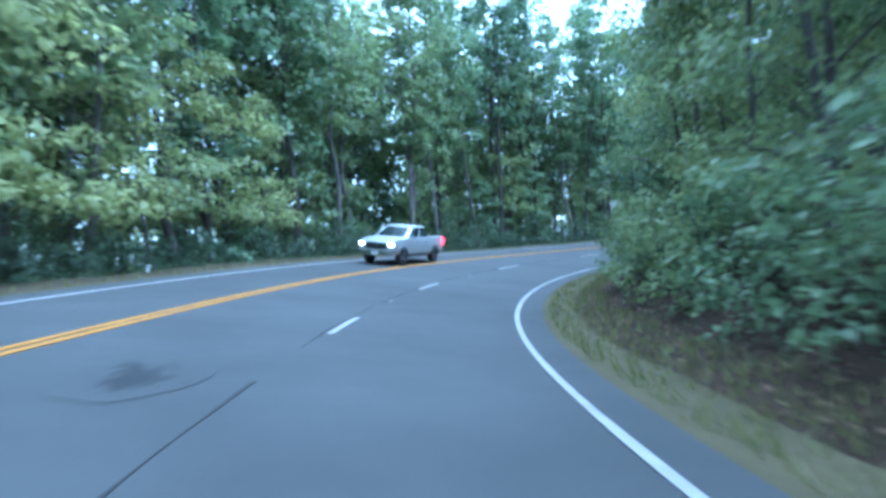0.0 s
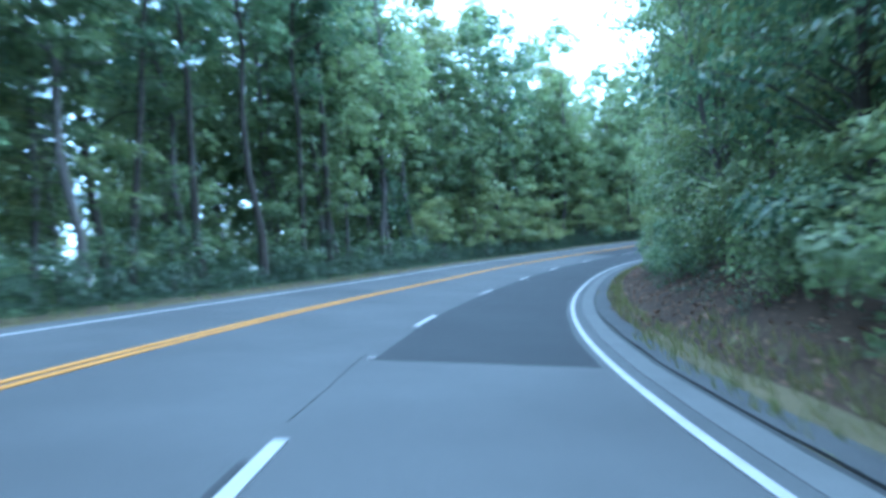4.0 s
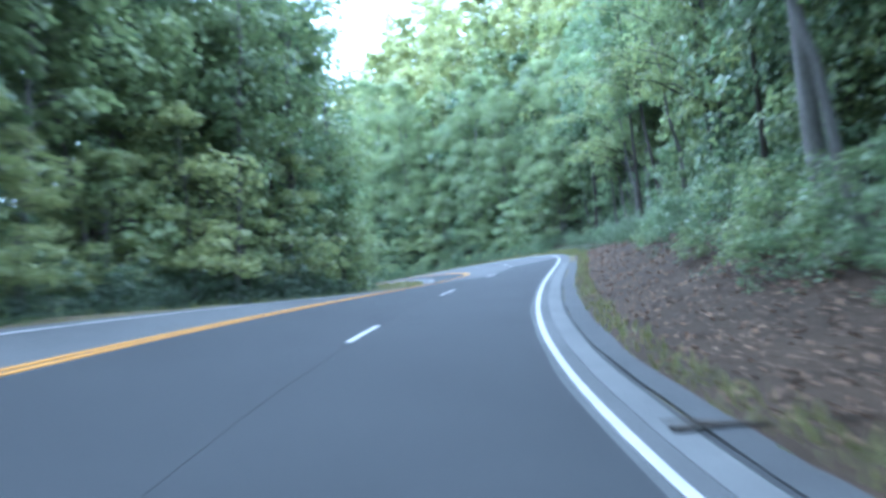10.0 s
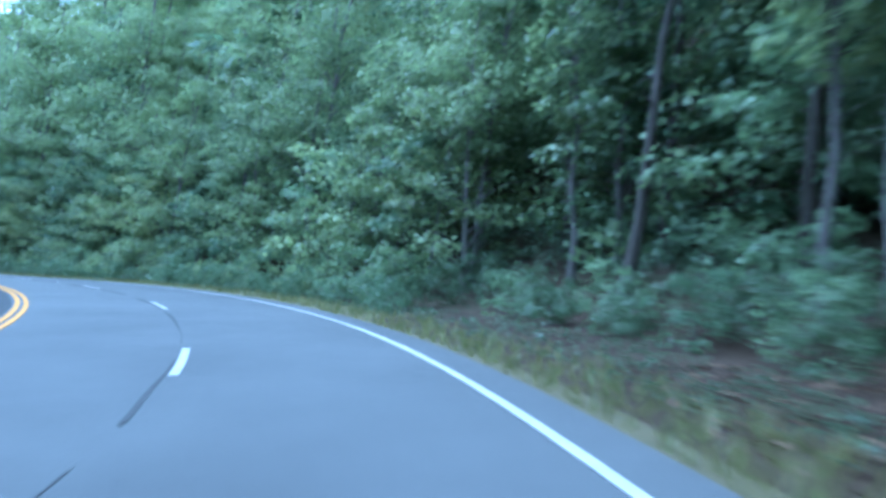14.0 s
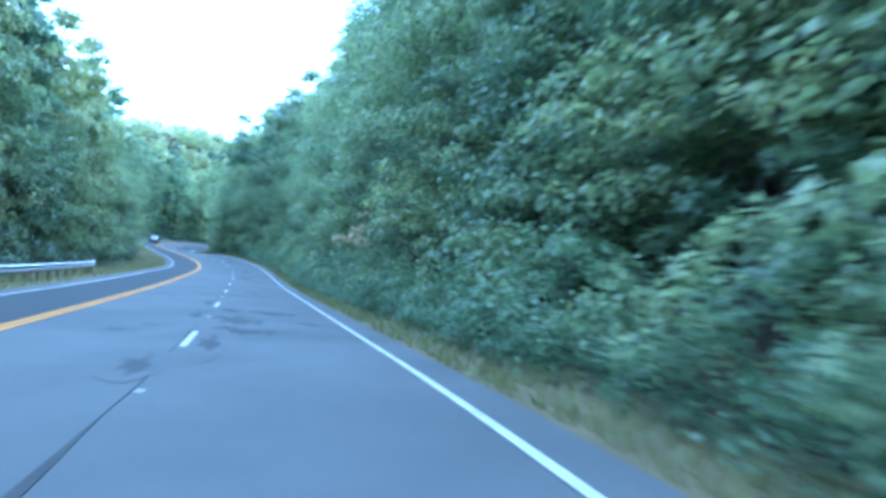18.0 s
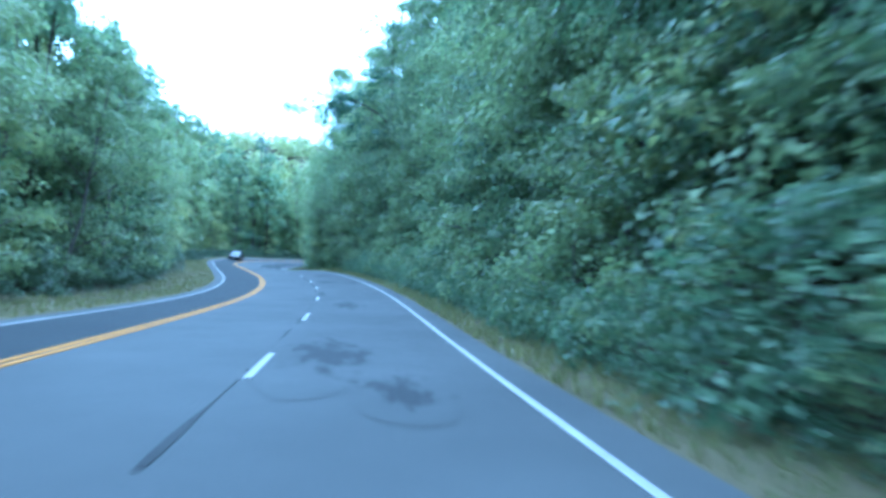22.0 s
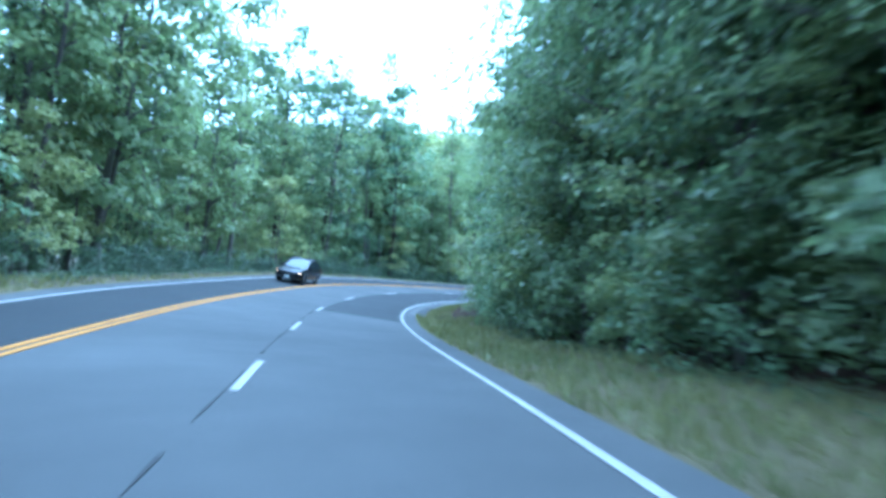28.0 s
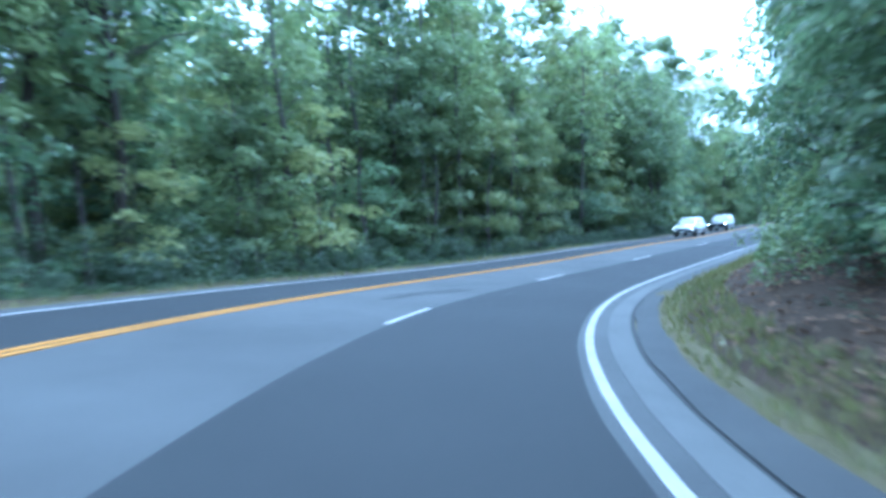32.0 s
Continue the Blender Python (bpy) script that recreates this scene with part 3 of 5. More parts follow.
def tree_parts(seed, height, girth, base, radius, clusters, per, leaf, leaf_mat, bark, shape="full", lean=0.0, limbs=12, size=1.0, sides=8, flat=0.6, narrow=0.8, bare=0, boughs=0, corners=4):
    """The meshes of a trunk with its limbs and of a crown of leaves."""
    rng = np.random.default_rng(seed)
    k = 9
    zs = np.linspace(-0.4, height * 0.97, k)
    wob = np.cumsum(rng.normal(0, height * 0.008, (k, 2)), 0)
    wob -= wob[0]
    path = np.column_stack([wob[:, 0] + lean * zs / height * height * 0.12, wob[:, 1], zs])
    u = np.linspace(0, 1, k)
    radii = girth * (1 - 0.88 * u) * (1 + 0.5 * np.exp(-u * 14))
    tv, tf = [], []
    tube(tv, tf, path, radii, sides)
    h = rng.uniform(0, 1, clusters)
    h = np.sort(h)
    z = height * (base + (1 - base) * h)
    if shape == "full":
        prof = np.clip((1 - h**2.6) ** 0.6 * (0.7 + 0.3 * np.minimum(1, h * 3)), 0.12, 1.0)
    elif shape == "top":
        prof = np.clip(np.sin(np.pi * np.clip(h * 0.85 + 0.12, 0, 1)) ** 0.7, 0.15, 1.0)
    elif shape == "cone":
        prof = np.clip((1 - h) ** 0.8 + 0.06, 0.05, 1.0)
    else:
        prof = np.ones_like(h) * 0.9
    ang = np.arange(clusters) * 2.399963 + rng.uniform(-0.6, 0.6, clusters)
    rad = radius * prof * rng.uniform(0.3, 1.12, clusters) ** 0.7
    tx, ty = np.interp(z, zs, path[:, 0]), np.interp(z, zs, path[:, 1])
    centres = np.column_stack([tx + rad * np.cos(ang), ty + rad * np.sin(ang), z + rng.normal(0, 0.25, clusters)])
    out = np.column_stack([np.cos(ang), np.sin(ang), np.full(clusters, 0.15)])
    sizes = size * rng.uniform(0.65, 1.25, clusters) * (0.55 + 0.45 * prof)
    pick = np.linspace(0, clusters - 1, min(limbs, clusters)).astype(int)
    for i in pick:
        z0 = max(height * base * 0.7, z[i] - rad[i] * 0.55)
        z0 = min(z0, height * 0.9)
        a = np.array([np.interp(z0, zs, path[:, 0]), np.interp(z0, zs, path[:, 1]), z0])
        m = (a + centres[i]) / 2 + np.array([0, 0, 0.12 * rad[i]])
        r0 = max(0.015, 0.42 * np.interp(z0, zs, radii))
        tube(tv, tf, [a, (a + m) / 2 + (0, 0, 0.03), m, centres[i]], [r0, r0 * 0.75, r0 * 0.55, r0 * 0.15], 4)
    for i in range(bare):
        z0 = height * rng.uniform(0.18, base)
        w = rng.uniform(0, 6.28)
        a = np.array([np.interp(z0, zs, path[:, 0]), np.interp(z0, zs, path[:, 1]), z0])
        ln = rng.uniform(0.5, 1.6)
        b = a + np.array([math.cos(w), math.sin(w), rng.uniform(-0.1, 0.5)]) * ln
        tube(tv, tf, [a, (a + b) / 2 + (0, 0, 0.08), b], [0.03, 0.02, 0.006], 4)
    if boughs:
        # leafy sprays along the outer half of every bough, dropping at the tip
        foot = np.column_stack([tx, ty, np.maximum(z - rad * 0.4, height * base * 0.6)])
        many, wide, away = [], [], []
        for k, f in enumerate(np.linspace(0.5, 1.05, boughs)):
            q = foot + (centres - foot) * f
            q[:, 2] += 0.16 * rad * math.sin(math.pi * min(f, 1.0)) - 0.1 * rad * f
            many.append(q + rng.normal(0, 0.12, q.shape))
            wide.append(sizes * (0.75 + 0.35 * math.sin(math.pi * (k + 0.6) / boughs)))
            away.append(out)
        centres, sizes, out = np.concatenate(many), np.concatenate(wide), np.concatenate(away)
    trunk = bpy.data.meshes.new("trunk")
    trunk.from_pydata(tv, [], tf)
    trunk.materials.append(bark)
    trunk.shade_smooth()
    crown = quick_mesh("crown", leaf_cloud(rng, centres, sizes, out, per, leaf, flat, narrow, corners=corners), leaf_mat, corners=corners)
    return trunk, crown


KINDS = {}


def kind_of_tree(name, label, category, group, variants):
    KINDS[name] = (label, category, group, variants)


kind_of_tree("roadside_tree", "leafy green broadleaf tree at the road's edge", "tree", "trees along the road", [
    tree_parts(11, 12, 0.13, 0.08, 3.0, 30, 62, 0.155, M_LEAF, M_BARK, "full", 0.3, 28, 1.1, 8, 0.5, boughs=3, corners=3),
    tree_parts(12, 10, 0.11, 0.06, 2.8, 28, 62, 0.155, M_LEAF_DARK, M_DARKBARK, "full", -0.2, 26, 1.05, 8, 0.45, boughs=3, corners=3),
    tree_parts(13, 13, 0.14, 0.11, 3.3, 31, 62, 0.155, M_LEAF, M_BARK, "full", 0.5, 29, 1.15, 8, 0.5, boughs=3, corners=3),
    tree_parts(14, 11, 0.12, 0.08, 2.9, 29, 62, 0.155, M_LEAF_YELLOW, M_BARK, "full", 0.1, 27, 1.05, 8, 0.45, boughs=3, corners=3),
    tree_parts(15, 12, 0.13, 0.05, 3.1, 30, 62, 0.155, M_LEAF_DARK, M_DARKBARK, "full", 0.4, 28, 1.1, 8, 0.5, boughs=3, corners=3)])
kind_of_tree("tall_broadleaf_tree", "tall green broadleaf tree in the wood", "tree", "trees of the wood", [
    tree_parts(21, 20, 0.22, 0.2, 3.9, 76, 50, 0.37, M_LEAF, M_BARK, "top", 0.3, 34, 1.15, corners=3),
    tree_parts(22, 22, 0.24, 0.23, 4.1, 76, 50, 0.38, M_LEAF_DARK, M_DARKBARK, "top", -0.3, 34, 1.2, corners=3),
    tree_parts(23, 19, 0.2, 0.17, 3.7, 76, 50, 0.36, M_LEAF_YELLOW, M_BARK, "top", 0.5, 34, 1.15, corners=3)])
kind_of_tree("slender_forest_tree", "slender tree with a bare trunk and a high thin crown", "tree", "slender trees of the wood", [
    tree_parts(31, 25, 0.19, 0.42, 3.0, 66, 42, 0.33, M_LEAF_DARK, M_DARKBARK, "top", 0.2, 34, 0.95, bare=9, corners=3),
    tree_parts(32, 23, 0.17, 0.36, 2.8, 66, 42, 0.32, M_LEAF, M_BARK, "top", -0.3, 34, 0.92, bare=9, corners=3),
    tree_parts(33, 27, 0.22, 0.48, 3.2, 66, 42, 0.34, M_LEAF_DARK, M_DARKBARK, "top", 0.1, 34, 0.95, bare=10, corners=3),
    tree_parts(34, 21, 0.15, 0.30, 2.6, 66, 42, 0.31, M_LEAF, M_BARK, "top", 0.5, 34, 0.88, bare=8, corners=3)])
kind_of_tree("leaning_tree", "grey-barked tree leaning over the leaf-strewn bank", "tree", "leaning trees on the bank", [
    tree_parts(36, 21, 0.2, 0.5, 3.4, 26, 30, 0.27, M_LEAF_YELLOW, M_PALEBARK, "top", 0.3, 24, 1.15, 10, 0.45, boughs=3),
    tree_parts(37, 19, 0.14, 0.45, 3.0, 24, 30, 0.26, M_LEAF, M_PALEBARK, "top", -0.2, 22, 1.05, 10, 0.45, boughs=3)])
kind_of_tree("hemlock_tree", "dark hemlock with long drooping boughs over the road", "tree", "hemlocks on the bank", [
    tree_parts(38, 20, 0.2, 0.3, 6.2, 40, 46, 0.2, M_HEMLOCK, M_BARK, "top", 0.2, 40, 1.0, 8, 0.22, 0.5, boughs=4, corners=3)])
kind_of_tree("pine_tree", "dark pine with level sparse branches", "tree", "pines", [
    tree_parts(41, 25, 0.24, 0.38, 3.4, 52, 40, 0.4, M_NEEDLE, M_DARKBARK, "cone", 0.0, 40, 1.1, 8, 0.3, 0.22, bare=14),
    tree_parts(42, 22, 0.22, 0.3, 3.2, 50, 40, 0.4, M_NEEDLE, M_DARKBARK, "cone", 0.2, 40, 1.05, 8, 0.3, 0.22, bare=12)])
kind_of_tree("understorey_tree", "small layered green tree under the tall ones", "tree", "small trees of the wood", [
    tree_parts(51, 6.5, 0.06, 0.2, 2.4, 18, 58, 0.175, M_LEAF, M_BARK, "full", 0.6, 17, 0.95, 6, 0.4, boughs=2, corners=3),
    tree_parts(52, 8, 0.07, 0.25, 2.6, 20, 58, 0.175, M_LEAF_YELLOW, M_BARK, "full", -0.4, 19, 1.0, 6, 0.4, boughs=2, corners=3),
    tree_parts(53, 5.5, 0.05, 0.12, 2.2, 18, 58, 0.175, M_LEAF_DARK, M_DARKBARK, "full", 0.3, 17, 0.9, 6, 0.45, boughs=2, corners=3),
    tree_parts(54, 8.5, 0.07, 0.22, 2.7, 21, 58, 0.175, M_LEAF_PALE_HAZE, M_BARK, "full", 0.2, 20, 1.0, 6, 0.4, boughs=2, corners=3)])
kind_of_tree("shrub", "leafy green shrub on the verge", "shrub", "shrubs along the road", [
    tree_parts(61, 2.2, 0.03, 0.05, 1.2, 17, 56, 0.125, M_LEAF_DARK, M_DARKBARK, "round", 0, 8, 0.58, 5, corners=3),
    tree_parts(62, 2.8, 0.035, 0.08, 1.35, 18, 56, 0.125, M_LEAF, M_BARK, "full", 0.3, 8, 0.65, 5, corners=3),
    tree_parts(63, 1.6, 0.025, 0.05, 1.15, 15, 56, 0.125, M_LEAF, M_BARK, "round", 0, 8, 0.52, 5, corners=3)])
kind_of_tree("roadside_tall_tree", "tall tree at the road's edge, leafy down to the ground", "tree", "tall trees along the road", [
    tree_parts(81, 20, 0.2, 0.05, 3.4, 48, 46, 0.26, M_LEAF_DARK, M_DARKBARK, "full", 0.2, 34, 1.25, 8, 0.55, boughs=3, corners=3),
    tree_parts(82, 18, 0.18, 0.04, 3.2, 46, 46, 0.25, M_LEAF, M_BARK, "full", 0.4, 34, 1.2, 8, 0.55, boughs=3, corners=3),
    tree_parts(83, 22, 0.22, 0.07, 3.6, 50, 46, 0.27, M_LEAF_DARK, M_DARKBARK, "full", -0.2, 34, 1.3, 8, 0.55, boughs=3, corners=3),
    # Pale variant, planted where the woods should look lit and hazy.
    tree_parts(84, 19, 0.19, 0.05, 3.3, 48, 42, 0.27, M_LEAF_PALE_HAZE, M_BARK, "full", 0.3, 34, 1.25, 8, 0.55, boughs=3, corners=3)])
kind_of_tree("verge_tall_tree", "tall leafy tree of the green wall beside the road", "tree", "tall trees of the green wall", [
    tree_parts(85, 19, 0.19, 0.04, 3.3, 46, 98, 0.155, M_LEAF, M_BARK, "full", 0.3, 34, 1.25, 8, 0.55, boughs=3, corners=3),
    tree_parts(86, 21, 0.2, 0.05, 3.5, 48, 98, 0.16, M_LEAF, M_BARK, "full", -0.2, 34, 1.3, 8, 0.55, boughs=3, corners=3),
    tree_parts(87, 18, 0.18, 0.04, 3.2, 46, 98, 0.15, M_LEAF_DARK, M_DARKBARK, "full", 0.1, 34, 1.2, 8, 0.55, boughs=3, corners=3)])
kind_of_tree("background_tree", "green tree on the wooded slope", "tree", "trees of the slope", [
    tree_parts(71, 19, 0.2, 0.12, 4.0, 34, 38, 0.72, M_LEAF, M_BARK, "top", 0, 6, 1.6, 5, corners=3),
    tree_parts(72, 21, 0.2, 0.16, 4.2, 34, 38, 0.74, M_LEAF_YELLOW, M_BARK, "top", 0, 6, 1.65, 5, corners=3),
    tree_parts(73, 18, 0.2, 0.1, 3.9, 34, 38, 0.72, M_LEAF_DARK, M_DARKBARK, "top", 0, 6, 1.6, 5, corners=3)])


def plant(kind, x, y, z, turn, scale, variant, tilt=(0, 0), label=""):
    said, category, group, variants = KINDS[kind]
    trunk, crown = variants[variant % len(variants)]
    top = new(kind)
    top.empty_display_size = 0.3
    top.matrix_world = Matrix.LocRotScale((x, y, z), Euler((tilt[0], tilt[1], turn)), (scale,) * 3)
    for name, me in (("trunk", trunk), ("crown", crown)):
        ob = new(name, me)
        ob.parent = top
    tagged(top, label or said, category, group)
    return top


def row(kind, s0, s1, v0, v1, spacing, scale=(0.85, 1.15), variants=None, lean=0.05, keep=1.0):
    """Plants of one kind along a stretch of the road."""
    rng = np.random.default_rng(int(abs(s0 * 7 + s1 * 17 + v0 * 131 + v1 * 37 + spacing * 1009)))
    s = np.arange(s0, s1, spacing)
    s = s + rng.uniform(-0.4, 0.4, len(s)) * spacing
    v = rng.uniform(v0, v1, len(s))
    p, r, b, d = road_frames(s)
    x, y = p[:, 0] + r[:, 0] * v, p[:, 1] + r[:, 1] * v
    c = road_coords(x, y)
    z = land(x, y)
    for k in range(len(s)):
        draw = rng.uniform(0, 1, 6)
        if draw[5] > keep or -9.3 < c[k, 1] < 6.0:
            continue
        options = variants or list(range(len(KINDS[kind][3])))
        sc = scale[0] + draw[0] * (scale[1] - scale[0])
        plant(kind, x[k], y[k], z[k] - 0.1, draw[1] * 6.283, sc, options[int(draw[2] * len(options)) % len(options)],
              ((draw[3] - 0.5) * 2 * lean, (draw[4] - 0.5) * 2 * lean))



def spots(s0, s1, v0, v1, spacing, rng):
    s = np.arange(s0, s1, spacing)
    s = s + rng.uniform(-0.4, 0.4, len(s)) * spacing
    v = rng.uniform(v0, v1, len(s))
    p, r, b, d = road_frames(s)
    x, y = p[:, 0] + r[:, 0] * v, p[:, 1] + r[:, 1] * v
    c = road_coords(x, y)
    ok = (c[:, 1] > 5.2) | (c[:, 1] < -9.3)
    return x[ok], y[ok], land(x[ok], y[ok])


def undergrowth(name, label, places, kind, rng, scale, mat=None):
    """Low growth that nobody could count, joined into one object."""
    rows = []
    shapes = []
    for trunk, crown in KINDS[kind][3]:
        co = np.empty(len(crown.vertices) * 3, np.float32)
        crown.vertices.foreach_get("co", co)
        shapes.append(co.reshape(-1, 3))
    for x, y, z in zip(*places):
        a, sc = rng.uniform(0, 6.283), rng.uniform(*scale)
        q = shapes[int(rng.integers(len(shapes)))]
        rot = np.array([[math.cos(a), -math.sin(a), 0], [math.sin(a), math.cos(a), 0], [0, 0, 1]])
        rows.append((q * sc) @ rot.T + (x, y, z - 0.1))
    crown = KINDS[kind][3][0][1]
    ob = new(name, quick_mesh(name, np.concatenate(rows), mat or crown.materials[0], corners=len(crown.polygons[0].vertices)))
    return tagged(ob, label, "woods" if kind == "background_tree" else "undergrowth", kind="stuff")


rng = np.random.default_rng(5)
# right of the road: a dense leafy edge, tall trees behind it
row("roadside_tree", -30, 62, 8.8, 10.2, 2.8, (0.8, 1.1), [0, 2, 3, 3, 4])
row("roadside_tree", 62, 94, 8.6, 10.2, 2.9, (0.85, 1.2), [0, 2, 3])
row("roadside_tree", 94, 112, 7.8, 9.2, 2.7, (0.85, 1.15), [0, 1, 2, 3])
row("roadside_tree", 112, 122, 10.4, 11.6, 2.8, (1.0, 1.25), [0, 1, 3])
row("roadside_tree", 203, 346, 8.4, 9.4, 3.0, (0.7, 1.0), [0, 1, 2, 2])
row("verge_tall_tree", 204, 240, 10.2, 12.0, 3.6, (0.9, 1.2), [0, 1, 2])
row("verge_tall_tree", 240, 300, 10.0, 11.8, 3.4, (1.3, 1.6), [0, 1, 1, 2])
# Yellow-green variants favoured here so this stretch looks brightly lit.
row("roadside_tree", 348, 382, 8.7, 9.4, 2.6, (0.65, 0.95), [0, 3, 3])
row("verge_tall_tree", 296, 378, 9.4, 10.4, 3.0, (1.1, 1.4), [0, 1, 1, 2])
row("understorey_tree", 203, 346, 8.0, 9.2, 2.2, (0.8, 1.2), [0, 0, 2, 1])
row("roadside_tree", 374, 411, 9.2, 10.6, 3.0, (0.85, 1.25))
row("roadside_tree", 411, 436, 10.6, 11.8, 3.0, (0.85, 1.25))
row("roadside_tree", 436, 505, 12.0, 13.5, 3.0, (0.85, 1.25))
row("roadside_tree", 404, 432, 9.2, 9.9, 2.6, (0.8, 1.1), [0, 2, 4])
row("roadside_tall_tree", 424, 475, 12.0, 13.5, 3.0, (0.9, 1.2), [0, 1])
row("roadside_tall_tree", 440, 484, -20, -15, 4.0, (1.1, 1.4), [1, 3])
row("tall_broadleaf_tree", 428, 447, 10.4, 11.4, 4.6, (0.9, 1.1))
row("verge_tall_tree", 409, 432, 10.8, 12.0, 3.4, (1.0, 1.3), [0, 1, 2])
row("verge_tall_tree", 482, 530, -17, -13, 3.6, (1.15, 1.45), [0, 1, 2])
row("roadside_tall_tree", 470, 522, -19, -11.5, 2.8, (0.8, 1.1), [1])
row("background_tree", 424, 475, -36, -26, 4.0, (0.4, 0.6))
row("tall_broadleaf_tree", -30, 140, 12, 16.5, 4.4)
row("slender_forest_tree", 138, 200, 11, 17, 3.6, (0.65, 0.9), None, 0.1)
row("roadside_tall_tree", 140, 206, 13.5, 17.0, 5.0, (0.9, 1.15), [0, 1])
row("background_tree", 210, 500, 13.5, 17.0, 7.0, (0.9, 1.2))
row("understorey_tree", 184, 202, 10.5, 12.5, 4.5, (0.7, 1.0), [2])
row("slender_forest_tree", 178, 204, 9.0, 13.0, 1.9, (0.5, 0.8), [0, 1, 3], 0.08)
row("understorey_tree", 126, 200, 12.0, 15.5, 1.9, (1.0, 1.6), [0, 2, 2])
row("understorey_tree", 58, 130, 10.2, 12.8, 2.2, (0.9, 1.4), [0, 1, 2])
row("slender_forest_tree", 150, 194, 10.2, 13.5, 2.6, (0.45, 0.75), [0, 1, 3], 0.12)
row("understorey_tree", 150, 188, 10.2, 12.2, 2.2, (0.5, 0.8), [0, 2])
row("understorey_tree", 118, 150, 11.4, 13.0, 2.0, (0.55, 0.9), [0, 2])
row("shrub", 126, 180, 9.0, 10.5, 2.6, (0.5, 0.8), [0])
row("shrub", 141, 152, 8.2, 9.8, 1.9, (0.6, 1.0))
# Pale front row added to brighten the dim edge of the left wood.
row("understorey_tree", 98, 172, -11.3, -10.2, 3.2, (0.7, 1.1), [1, 3])
row("understorey_tree", 130, 160, 12.0, 13.5, 2.2, (0.9, 1.3), [0, 1, 2])
row("shrub", -20, 60, 6.9, 8.4, 1.9, (0.8, 1.2))
row("shrub", 60, 94, 7.2, 8.8, 2.0, (0.6, 1.0))
row("shrub", 178, 198, 7.4, 8.6, 2.8, (0.4, 0.6), [0])
row("shrub", 135, 166, 7.6, 9.0, 1.6, (0.35, 0.65), [0, 2])
row("shrub", 202, 346, 6.0, 7.2, 1.5, (0.65, 1.1))
row("shrub", 346, 385, 8.0, 9.0, 1.5, (0.7, 1.1))
row("shrub", 385, 436, 7.4, 9.2, 2.2, (0.6, 1.1))
row("background_tree", 140, 345, 19, 25, 5.2)
# leaning trunks on the bank
for s, v, sc, lean_road, k in ((134.5, 9.0, 0.9, 0.06, 1), (138.5, 9.4, 1.0, 0.09, 0), (143.0, 9.0, 0.8, 0.12, 1), (146.5, 9.8, 1.0, 0.11, 0), (160.5, 12.4, 0.7, 0.03, 1), (166.0, 10.4, 0.8, 0.03, 1), (181.5, 9.6, 0.8, 0.02, 1), (184.0, 10.8, 0.9, 0.04, 0), (187.0, 11.6, 0.9, -0.02, 1), (190.5, 10.8, 0.9, 0.05, 1)):
    p = on_road(s, v)
    h = radians(heading(s))
    zz = land([p.x], [p.y])[0]
    plant("leaning_tree", p.x, p.y, zz - 0.1, h, sc, k, (0.0, -lean_road))
for s, v, sc, turn in ((130.5, 11.4, 1.05, 4.1), (140.5, 11.6, 1.0, 0.3), (150.5, 12.0, 1.05, 1.9)):
    p = on_road(s, v)
    plant("hemlock_tree", p.x, p.y, land([p.x], [p.y])[0] - 0.1, turn, sc, 0, (0.03, -0.04))
# two pale straight trunks that stand clear of the first wood
KINDS["pale_trunk_tree"] = ("tall tree with a pale straight bare trunk", "tree", "pale-trunked trees", [
    tree_parts(39, 26, 0.2, 0.55, 3.0, 40, 60, 0.3, M_LEAF_DARK, M_PALEBARK, "top", 0.0, 24, 1.1, 10, bare=6, corners=3)])
for x, y, turn in ((-13.9, 45.0, 0.4), (-13.1, 45.6, 2.6)):
    plant("pale_trunk_tree", x, y, land([x], [y])[0] - 0.1, turn, 0.95, 0)
# left of the road: slender trunks among lower leafy trees, the sky in the gaps
row("slender_forest_tree", -35, 172, -13.5, -11.3, 5.0, (0.85, 1.15), [0, 1, 3])
row("tall_broadleaf_tree", -35, 172, -17.5, -13.5, 8.5, (0.85, 1.15), [0, 2, 0])
row("slender_forest_tree", -35, 172, -22, -18, 4.8, (0.85, 1.15), [1, 3])
# Paler variants put a lit, hazy look into the left wood's leaf colour.
row("roadside_tall_tree", 98, 150, -21, -13, 8.5, (1.15, 1.5), [1, 3])
row("roadside_tall_tree", 171, 186, -14.5, -12.0, 4.0, (1.1, 1.3), [0, 1])
row("roadside_tall_tree", 150, 172, -20, -12.5, 6.0, (0.95, 1.25), [1])
row("roadside_tall_tree", 380, 426, -26, -16.5, 5.5, (0.65, 0.92), [0, 1])
row("roadside_tall_tree", 316, 350, -15.6, -13.8, 3.2, (0.8, 0.95), [0, 1])
# Pale leaves stand in for light falling on the trees at the far end.
row("roadside_tall_tree", 350, 368, -15.0, -13.0, 3.2, (0.75, 0.9), [3])
row("tall_broadleaf_tree", 372, 424, -22, -16, 7.0, (0.9, 1.15), [0, 2])
row("background_tree", 372, 424, -34, -24, 5.0, (0.4, 0.58))
row("tall_broadleaf_tree", -35, 172, -28, -22.5, 11, (0.85, 1.1))
row("background_tree", -40, 175, -33, -26, 4.5, (0.38, 0.52))
row("roadside_tree", -38, 175, -24, -19.5, 6.0, (0.7, 1.05), [0, 2, 3])
row("understorey_tree", -30, 60, -15.5, -11.5, 5.5, (0.8, 1.4), [0, 2, 1])
row("understorey_tree", 60, 185, -14.5, -11.6, 6.0, (0.9, 1.5), [0, 2, 1])
row("slender_forest_tree", -20, 84, -12.4, -10.6, 4.5, (0.75, 1.05), [0, 2, 1], 0.07)
